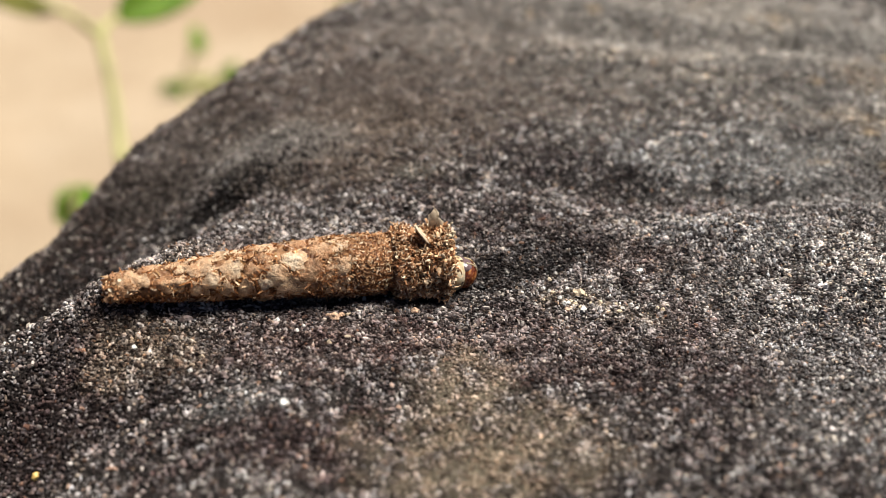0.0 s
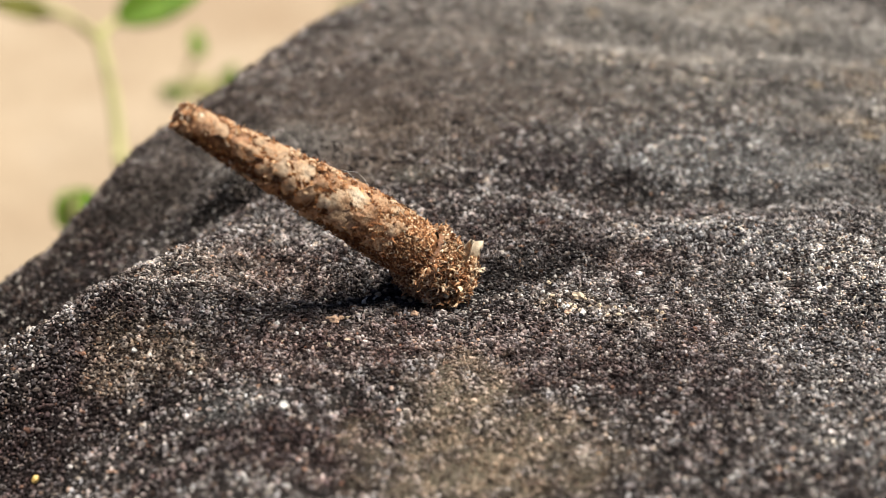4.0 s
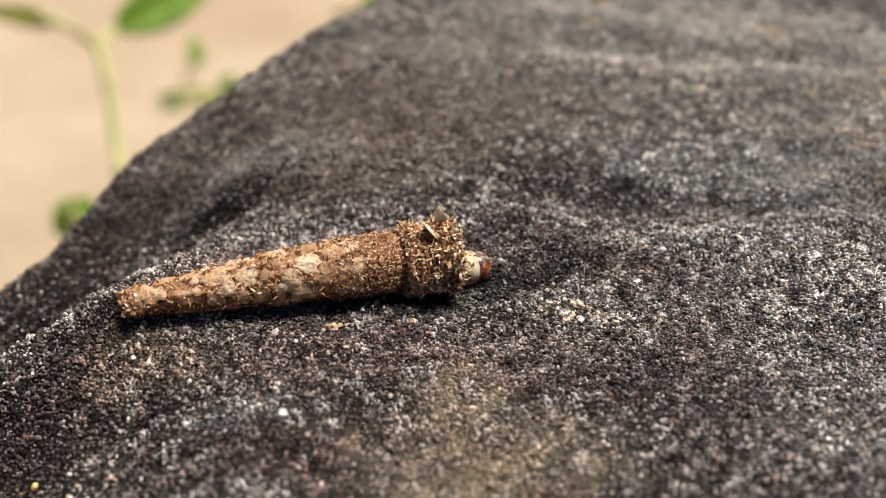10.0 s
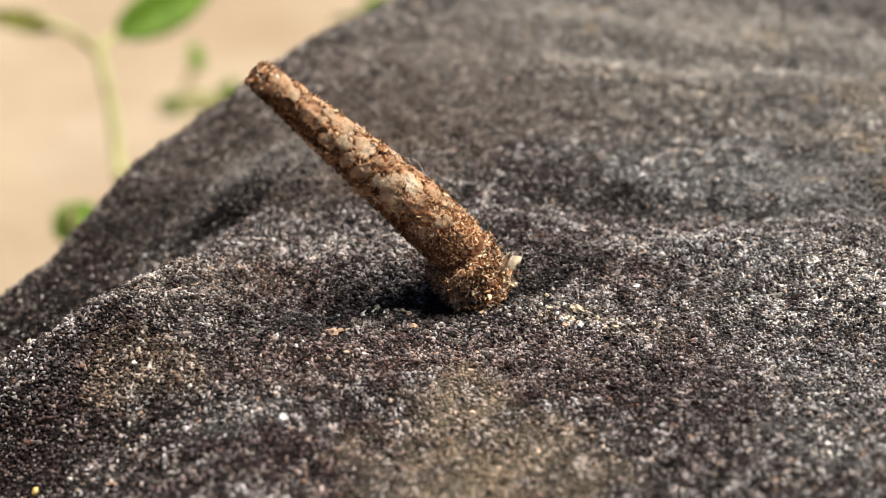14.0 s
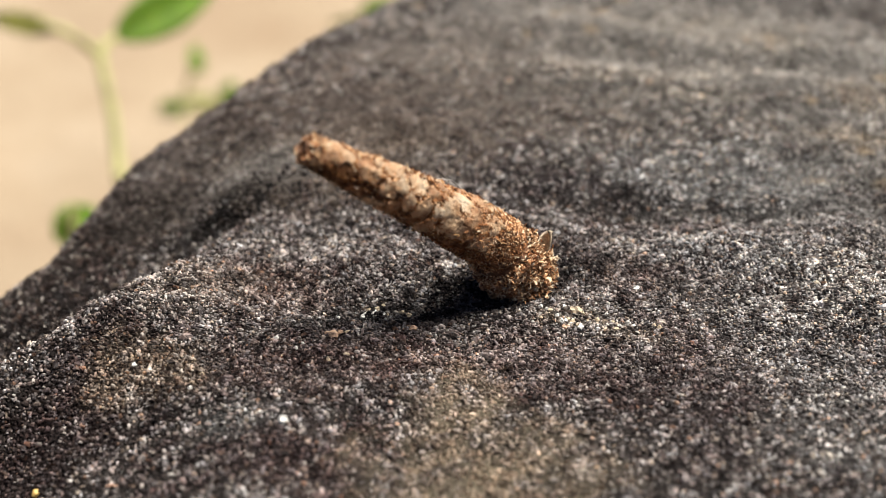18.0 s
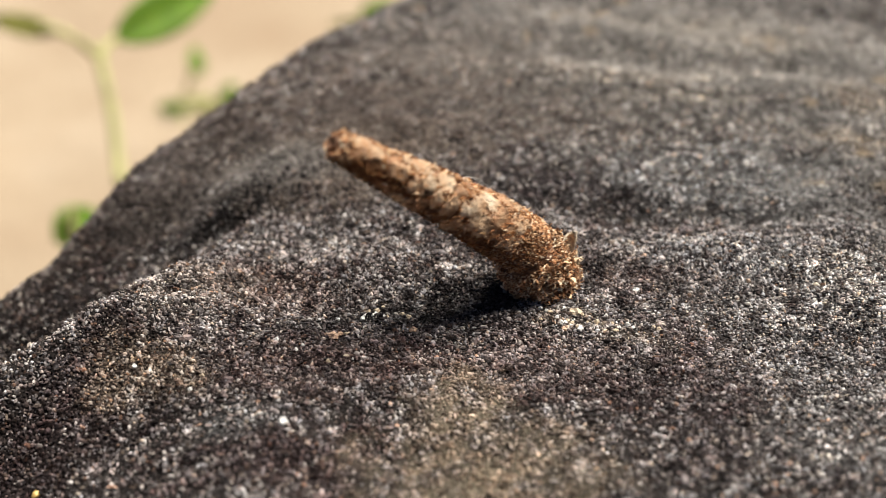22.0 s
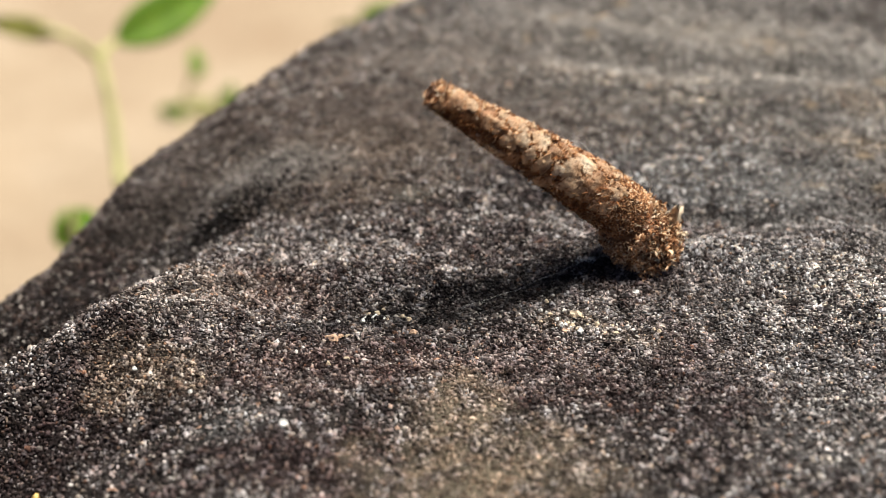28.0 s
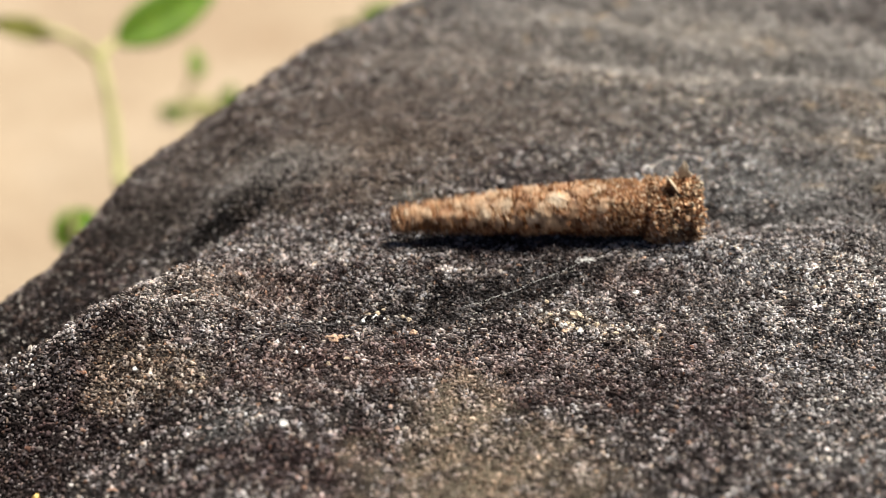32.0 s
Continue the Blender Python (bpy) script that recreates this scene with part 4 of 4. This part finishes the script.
loose_grain("sand_grain", "milky quartz grain on the stone", 11.42, -2.56, (0.22, 0.2, 0.2), MILKY, 9)
loose_grain("sand_grain", "milky quartz grain on the stone", 20.08, -5.15, (0.2, 0.18, 0.18), MILKY, 10)
loose_grain("sand_grain", "cream quartz grain on the stone", -3.79, -4.37, (0.2, 0.15, 0.18), PALE, 11)
loose_grain("sand_grain", "milky quartz grain on the stone", 10.46, -6.01, (0.18, 0.16, 0.16), MILKY, 12)
for cx, cy, wide, deep, count in ((-3.78, -4.59, 1.0, 0.5, 14), (6.95, -5.41, 1.6, 0.7, 22), (10.82, -6.38, 1.6, 0.6, 14), (-15.67, -10.68, 2.0, 1.0, 6), (-8.06, -8.90, 1.2, 0.6, 8)):
    for i in range(count):
        rng = np.random.default_rng(int(cx * 7 + 300) + i)
        s = rng.uniform(0.08, 0.16)
        loose_grain("sand_grain", "small pale quartz grain on the stone", cx + rng.normal() * wide, cy + rng.normal() * deep, (s, s * rng.uniform(0.7, 1), s * 0.9), MILKY if rng.random() < 0.6 else PALE, 100 + i)


# ---- the silk line that the caterpillar lays on the stone ----
SILK_LINE = ((1.2, -3.39), (3.58, -2.27), (6.53, -1.22), (7.74, -0.63), (8.73, 0.03), (10.71, 1.16), (12.18, 1.95))


def silk_thread():
    thing = tagged(new("silk_thread"), "fine white silk line laid on the stone", "thread")
    strands = []
    rng = np.random.default_rng(4)
    for (ax, ay), (bx, by) in zip(SILK_LINE, SILK_LINE[1:]):
        lines = []
        for twin in range(2):
            line, ends = [], rng.normal(0, 0.05, 2)
            for t in np.linspace(0, 1, 14):
                side = 0.06 * math.sin(11 * t + 2.1 * twin) * math.sin(math.pi * t) + ends[0] * (1 - t) + ends[1] * t
                x, y = ax + (bx - ax) * t, ay + (by - ay) * t + side
                line.append(rock_point(x, y, 0.20 + 0.05 * math.sin(9 * t + twin)))
            lines.append(tube(line, [0.0045 * MM] * 14, 5))
        verts = [v for vs, _ in lines for v in vs]
        faces = [tuple(i + k * len(lines[0][0]) for i in f) for k, (_, fs) in enumerate(lines) for f in fs]
        strands.append(part_of("strand", mesh_from("strand", verts, faces, SILK), thing))
    spots = []
    for (cx, cy), count in ((SILK_LINE[4], 46), (SILK_LINE[6], 18)):
        for _ in range(count):
            x, y = cx + rng.normal() * 0.26, cy + rng.normal() * 0.10
            spots.append((rock_point(x, y, 0.16) / MM, (rng.normal(), rng.normal(), abs(rng.normal()) * 0.4), (0, 0, 0.1), rng.uniform(0.10, 0.26), 0.012))
    tuft = part_of("silk_tuft", shreds("tuft", spots, SILK), thing)
    return strands, tuft


strands, tuft = silk_thread()


# ---- a small fly that passes along the rim of the boulder ----
def fly_thing():
    thing = tagged(new("fly"), "tiny dark grey fly passing over the boulder's rim", "fly")
    v, f = ball(0.30, 0.22, 0.22)
    part_of("thorax", mesh_from("thorax", in_mm(v), f, DARK), thing)
    v, f = ball(0.17, 0.2, 0.18, 0.42, 0, -0.03)
    part_of("head", mesh_from("head", in_mm(v), f, DARK), thing)
    v, f = ball(0.48, 0.2, 0.18, -0.68, 0, -0.06)
    part_of("abdomen", mesh_from("abdomen", in_mm(v), f, DARK), thing)
    for side in (-1, 1):
        v, f = leaf_blade(1.15 * MM, 0.42 * MM, 0.1, 0.1)
        part_of("wing", mesh_from("wing", [(x, y, z * 0.2) for x, y, z in v], f, PLUM), thing, "", pose(0, side * 0.12 * MM, 0.16 * MM, 0, -38, 180 - side * 28))
        for x in (0.2, 0.0, -0.2):
            a = Vector((x, side * 0.15, -0.12))
            v, f = tube(in_mm(bent([a, a + Vector((x * 0.8, side * 0.35, 0.02)), a + Vector((x * 1.4, side * 0.5, -0.42))], 4)), [0.025 * MM] * 9, 5)
            part_of("leg", mesh_from("leg", v, f, DARK), thing)
    return thing


fly = fly_thing()


def stance(hx, hy, hz, tx, ty, tz):
    """The pose of the case from the middle of its collar and its tail, in mm."""
    mouth, tail = Vector((hx, hy, hz)), Vector((tx, ty, tz))
    d = (mouth - tail).normalized()
    side = Vector((0, 0, 1)).cross(d).normalized()
    up = d.cross(side)
    m = Matrix((d, side, up)).transposed().to_4x4()
    m.translation = mouth * MM
    return m


def motions():
    steps = [
        (0.00, stance(-1.45, -3.51, 1.18, -18.30, -7.33, 2.00)),
        (0.07, stance(-1.45, -3.51, 1.18, -18.30, -7.33, 2.00)),
        (0.20, stance(-1.29, -3.45, 1.17, -18.21, -6.60, 2.94)),
        (0.40, stance(-1.32, -3.30, 1.18, -18.13, -7.20, 2.39)),
        (0.60, stance(-1.29, -3.38, 1.17, -18.15, -6.74, 3.09)),
        (0.80, stance(-0.69, -3.54, 1.12, -17.40, -6.07, 4.84)),
        (1.00, stance(-1.38, -3.52, 1.14, -14.98, -9.48, 10.01)),
        (1.20, stance(-1.39, -4.11, 1.19, -14.43, -10.30, 10.73)),
        (1.40, stance(-1.31, -3.79, 1.14, -14.83, -10.29, 9.76)),
        (1.60, stance(-1.38, -3.53, 1.14, -15.00, -10.40, 9.30)),
        (1.80, stance(-1.33, -3.51, 1.13, -15.00, -10.63, 8.99)),
        (2.00, stance(-1.33, -3.44, 1.13, -15.03, -10.57, 8.92)),
        (2.20, stance(-1.12, -4.17, 1.18, -14.07, -9.56, 11.31)),
        (2.40, stance(-0.01, -4.09, 1.13, -10.37, -5.65, 14.90)),
        (2.60, stance(-0.15, -3.77, 1.07, -10.75, -5.72, 14.61)),
        (2.80, stance(-0.15, -3.92, 1.10, -11.52, -5.79, 14.00)),
        (3.00, stance(-0.15, -3.77, 1.07, -12.25, -5.59, 13.30)),
        (3.20, stance(-0.29, -3.76, 1.07, -12.39, -6.17, 13.20)),
        (3.50, stance(-0.29, -3.49, 1.05, -12.83, -6.17, 12.66)),
        (5.50, stance(-0.60, -3.31, 1.07, -13.21, -7.70, 12.07)),
        (5.80, stance(-0.60, -3.30, 1.07, -13.12, -7.51, 12.24)),
        (6.00, stance(-0.47, -3.02, 1.11, -13.52, -7.21, 11.66)),
        (6.20, stance(-0.75, -3.03, 1.13, -13.84, -8.30, 11.13)),
        (6.40, stance(-0.75, -3.11, 1.11, -14.12, -8.41, 10.72)),
        (6.60, stance(-0.89, -3.20, 1.11, -14.35, -8.57, 10.56)),
        (6.80, stance(-0.75, -2.97, 1.14, -14.30, -8.37, 10.46)),
        (7.00, stance(-0.83, -2.89, 1.17, -14.88, -8.60, 9.50)),
        (7.20, stance(-0.80, -2.84, 1.18, -14.87, -8.71, 9.37)),
        (7.40, stance(-0.61, -2.90, 1.15, -13.21, -8.05, 11.83)),
        (7.60, stance(-0.47, -2.55, 1.26, -12.50, -7.42, 12.70)),
        (7.80, stance(-0.47, -2.55, 1.26, -12.74, -7.71, 12.32)),
        (8.00, stance(-0.47, -2.55, 1.26, -13.18, -7.60, 11.86)),
        (8.20, stance(-0.19, -2.68, 1.19, -12.08, -6.18, 13.26)),
        (8.40, stance(-0.19, -2.67, 1.19, -12.41, -6.73, 12.75)),
        (8.60, stance(-0.19, -2.67, 1.19, -12.74, -6.47, 12.48)),
        (8.80, stance(-0.71, -2.82, 1.18, -14.62, -8.59, 9.69)),
        (9.00, stance(-0.62, -2.75, 1.20, -15.53, -8.69, 7.66)),
        (9.20, stance(-0.31, -2.38, 1.32, -16.33, -7.45, 5.42)),
        (9.40, stance(-0.54, -2.32, 1.37, -16.84, -7.62, 3.68)),
        (9.60, stance(-0.81, -2.32, 1.40, -17.42, -7.14, 1.87)),
        (9.80, stance(-0.83, -2.29, 1.41, -17.36, -7.38, 1.75)),
        (10.00, stance(-0.89, -2.35, 1.40, -17.43, -7.41, 1.77)),
        (10.20, stance(-0.96, -2.53, 1.32, -15.96, -8.87, 7.14)),
        (10.30, stance(0.10, -2.33, 1.32, -12.47, -7.66, 11.94)),
        (10.40, stance(0.53, -3.19, 1.07, -10.18, -9.00, 13.34)),
        (10.60, stance(1.09, -3.46, 1.11, -7.38, -5.61, 16.04)),
        (10.80, stance(1.79, -3.57, 1.20, -7.23, -4.97, 15.89)),
        (11.00, stance(2.07, -3.60, 1.24, -6.91, -4.59, 16.00)),
        (11.20, stance(2.07, -3.56, 1.23, -6.75, -4.97, 16.05)),
        (11.50, stance(1.66, -3.15, 1.15, -7.92, -4.51, 15.49)),
        (11.80, stance(1.66, -3.07, 1.15, -8.30, -4.65, 15.21)),
        (12.00, stance(1.80, -3.15, 1.16, -8.62, -4.25, 14.93)),
        (12.30, stance(1.81, -3.00, 1.17, -9.29, -4.17, 14.38)),
        (12.60, stance(1.53, -2.96, 1.15, -9.79, -4.25, 14.17)),
        (12.80, stance(1.67, -3.01, 1.15, -10.44, -3.71, 13.49)),
        (13.00, stance(1.67, -3.16, 1.15, -10.54, -4.30, 13.35)),
        (13.30, stance(1.67, -3.01, 1.15, -10.64, -4.21, 13.25)),
        (13.40, stance(1.81, -3.02, 1.17, -12.28, -1.38, 11.06)),
        (13.60, stance(2.52, -3.08, 1.24, -8.07, -3.79, 14.90)),
        (13.80, stance(2.24, -2.75, 1.21, -9.07, -3.27, 14.29)),
        (14.00, stance(2.11, -2.49, 1.24, -9.60, -3.34, 13.95)),
        (14.20, stance(2.25, -2.49, 1.25, -9.86, -3.52, 13.56)),
        (14.50, stance(2.12, -2.28, 1.28, -9.85, -4.33, 13.61)),
        (16.50, stance(2.54, -2.49, 1.26, -9.24, -4.16, 13.81)),
        (16.80, stance(3.26, -2.22, 1.31, -7.90, -4.75, 14.28)),
        (17.00, stance(3.56, -1.77, 1.38, -8.37, -4.43, 13.62)),
        (17.20, stance(3.27, -1.96, 1.35, -8.35, -6.67, 13.27)),
        (17.40, stance(3.56, -1.95, 1.35, -8.52, -6.60, 12.83)),
        (17.60, stance(3.41, -1.96, 1.35, -8.19, -7.12, 13.10)),
        (17.80, stance(4.13, -2.03, 1.38, -5.32, -5.69, 15.40)),
        (18.00, stance(4.58, -1.69, 1.48, -6.62, -8.74, 12.62)),
        (18.20, stance(4.72, -1.71, 1.49, -6.63, -8.63, 12.56)),
        (18.50, stance(4.71, -1.93, 1.46, -6.76, -8.44, 12.65)),
        (18.80, stance(5.57, -1.89, 1.61, -5.65, -9.05, 12.66)),
        (19.00, stance(5.86, -1.73, 1.68, -5.51, -8.79, 12.65)),
        (19.30, stance(5.69, -2.14, 1.62, -5.63, -9.54, 12.41)),
        (19.50, stance(5.69, -2.14, 1.62, -5.50, -9.65, 12.47)),
        (19.80, stance(5.69, -2.11, 1.62, -5.37, -9.72, 12.53)),
        (20.00, stance(5.55, -2.06, 1.60, -5.11, -10.08, 12.61)),
        (20.20, stance(5.45, -1.56, 1.63, -5.26, -9.77, 12.46)),
        (20.40, stance(5.59, -1.77, 1.63, -4.78, -9.60, 13.05)),
        (20.60, stance(5.72, -1.99, 1.63, -4.54, -9.47, 13.38)),
        (20.80, stance(5.80, -0.79, 1.82, -5.80, -10.40, 10.34)),
        (21.00, stance(5.78, -0.79, 1.82, -5.67, -10.42, 10.50)),
        (21.20, stance(5.48, -1.45, 1.65, -5.25, -10.13, 12.08)),
        (21.40, stance(5.47, -1.47, 1.65, -5.13, -9.95, 12.37)),
        (21.60, stance(5.48, -1.46, 1.65, -5.50, -9.95, 11.96)),
        (21.80, stance(5.73, -1.75, 1.65, -5.80, -9.09, 12.26)),
        (22.00, stance(6.01, -1.82, 1.69, -5.21, -8.66, 12.94)),
        (22.20, stance(6.58, -1.94, 1.77, -2.89, -10.51, 13.44)),
        (22.40, stance(6.72, -1.97, 1.79, -2.90, -10.14, 13.62)),
        (22.60, stance(6.57, -1.95, 1.77, -3.01, -10.35, 13.47)),
        (22.80, stance(6.59, -1.74, 1.79, -2.68, -9.94, 13.88)),
        (22.90, stance(6.57, -1.97, 1.77, -2.78, -10.21, 13.77)),
        (23.00, stance(7.49, -1.19, 1.93, -1.54, -10.37, 13.47)),
        (23.10, stance(8.33, -0.31, 2.04, -1.69, -10.46, 11.83)),
        (23.20, stance(8.44, -0.20, 2.05, -3.38, -10.28, 9.68)),
        (23.40, stance(8.60, -0.52, 1.99, -4.01, -10.14, 8.90)),
        (23.60, stance(8.81, -0.24, 2.02, -4.18, -9.64, 8.52)),
        (23.80, stance(8.67, -0.22, 2.03, -4.17, -9.81, 8.57)),
        (24.00, stance(8.51, -0.39, 2.02, -4.15, -9.49, 9.51)),
        (24.20, stance(9.67, -0.13, 1.97, -2.71, -9.24, 9.92)),
        (24.40, stance(9.63, 0.33, 2.05, -3.90, -8.81, 7.76)),
        (24.60, stance(9.66, 0.55, 2.08, -4.33, -8.53, 6.67)),
        (24.80, stance(9.81, 0.55, 2.07, -4.07, -8.30, 7.41)),
        (24.90, stance(9.54, 0.44, 2.07, -2.49, -7.93, 11.27)),
        (24.97, stance(10.07, 0.30, 2.02, -1.95, -7.80, 11.47)),
        (25.00, stance(10.42, 0.11, 1.99, -1.53, -7.39, 11.99)),
        (25.03, stance(10.43, 0.22, 2.01, -1.41, -7.07, 12.29)),
        (25.10, stance(10.79, 1.08, 2.12, -3.51, -6.53, 8.20)),
        (25.30, stance(10.66, 1.12, 2.12, -3.50, -6.74, 8.19)),
        (25.50, stance(10.61, 0.89, 2.10, -3.22, -6.43, 9.48)),
        (27.50, stance(12.24, 0.53, 2.18, 1.40, -3.39, 15.09)),
        (27.70, stance(12.41, 0.74, 2.23, -0.85, -3.44, 12.52)),
        (28.00, stance(12.41, 0.77, 2.23, -0.61, -2.96, 13.00)),
        (28.30, stance(13.11, 0.51, 2.25, 4.42, -3.36, 16.70)),
        (28.60, stance(13.40, 0.49, 2.26, -1.56, -1.51, 10.72)),
        (28.80, stance(13.40, 0.47, 2.26, -1.28, -1.58, 11.18)),
        (29.00, stance(13.43, 0.65, 2.30, -0.88, -0.97, 11.89)),
        (29.30, stance(13.78, 1.09, 2.39, 0.18, 0.27, 13.05)),
        (29.60, stance(14.03, 0.86, 2.38, -0.22, -1.56, 11.89)),
        (29.80, stance(13.99, 0.66, 2.34, -0.35, -1.78, 11.71)),
        (30.00, stance(14.46, 0.85, 2.40, 0.83, -0.23, 12.99)),
        (30.30, stance(14.19, 0.89, 2.39, 0.03, -1.11, 12.14)),
        (30.60, stance(14.16, 0.69, 2.35, 0.16, -0.50, 12.45)),
        (30.80, stance(14.60, 2.03, 2.39, -1.78, -0.45, 7.40)),
        (31.00, stance(14.70, 2.44, 2.30, -2.10, -0.03, 5.61)),
        (31.20, stance(14.67, 2.92, 2.15, -2.46, 0.90, 3.41)),
        (31.30, stance(14.90, 2.81, 2.19, -2.39, 2.16, 2.47)),
        (31.50, stance(14.88, 2.73, 2.22, -2.40, 1.90, 2.22)),
        (31.70, stance(14.37, 2.38, 2.32, -2.85, 1.40, 0.95)),
        (31.90, stance(14.32, 2.83, 2.18, -2.90, 1.68, 0.93)),
        (32.00, stance(14.19, 3.40, 2.15, -3.07, 2.40, 1.72)),
    ]
    walk(bagworm, steps)
    # the collar bends down to the stone as the tail is lifted; it hinges behind its knotted ring
    hinge = Matrix.Translation((-1.3 * MM, 0, 0))
    rows = []
    for t, m in steps:
        rise = math.degrees(math.asin(max(-1, min(1, -m.col[0][2]))))
        dip = max(0.0, min(0.38 * rise, 0.6 * (90 - rise)))
        sag = 0.35 * ramp((t - 10.2) / 3.0)
        rows.append((t, hinge @ pose(0, 0, -sag * MM, 0, dip, 0) @ hinge.inverted()))
    walk(collar, rows)
    # the caterpillar's front end looks out of the mouth: mm ahead of the collar's middle
    walk(larva, [(t, pose(out * MM, 0, low * MM, 0, dip, 0)) for t, out, low, dip in (
        (0.0, 2.05, -1.1, 8), (0.3, 2.0, -1.1, 8), (0.8, 1.3, -0.85, 10), (1.4, 0.5, -0.5, 15), (2.2, 0.0, -0.4, 15), (8.6, 0.8, -0.6, 15),
        (9.0, 2.4, -1.05, 14), (9.4, 2.0, -1.2, 10), (9.6, 2.5, -1.25, 6), (10.1, 2.5, -1.25, 6), (10.3, 1.2, -0.8, 15), (10.6, 0.0, -0.4, 15),
        (31.4, 0.0, -0.5, 15), (31.8, 0.7, -0.8, 10), (32.0, 0.9, -0.85, 8))])
    # the silk comes to light as the caterpillar draws it out over the stone
    for ob, t in zip(strands + [tuft], (23.0, 23.2, 23.6, 25.0, 27.0, 28.0, 27.5)):
        walk(ob, [(0.0, pose(0, 0, -0.0012)), (t - 1, pose(0, 0, -0.0012)), (t, pose(0, 0, 0)), (32.0, pose(0, 0, 0))])
    # the fly: at rest on the far side, then along the rim and down behind it
    def flight(x, y, z, heading=218, nose=14):
        return pose(x * MM, y * MM, z * MM, 0, nose, heading)

    rest, gone = rock_point(6.0, 62.0, 0.55) / MM, rock_point(-42.0, 30.0, 0.55) / MM
    walk(fly, [(0.0, flight(*rest)), (27.8, flight(*rest)), (28.05, flight(-2.1, 45.4, 0.9)), (28.2, flight(-7.7, 39.7, 0.0)), (28.3, flight(-11.4, 35.8, 0.0)), (28.4, flight(-14.3, 31.7, 0.2)),
               (28.5, flight(-17.4, 24.4, 0.5)), (28.6, flight(-18.3, 23.5, -0.1)), (28.7, flight(-22.3, 19.5, -1.8)), (28.8, flight(-24.5, 17.5, -3.4)), (28.9, flight(-26.6, 15.6, -5.7)),
               (28.98, flight(-30.0, 19.5, -13.5)), (29.3, flight(*gone)), (32.0, flight(*gone))])


motions()
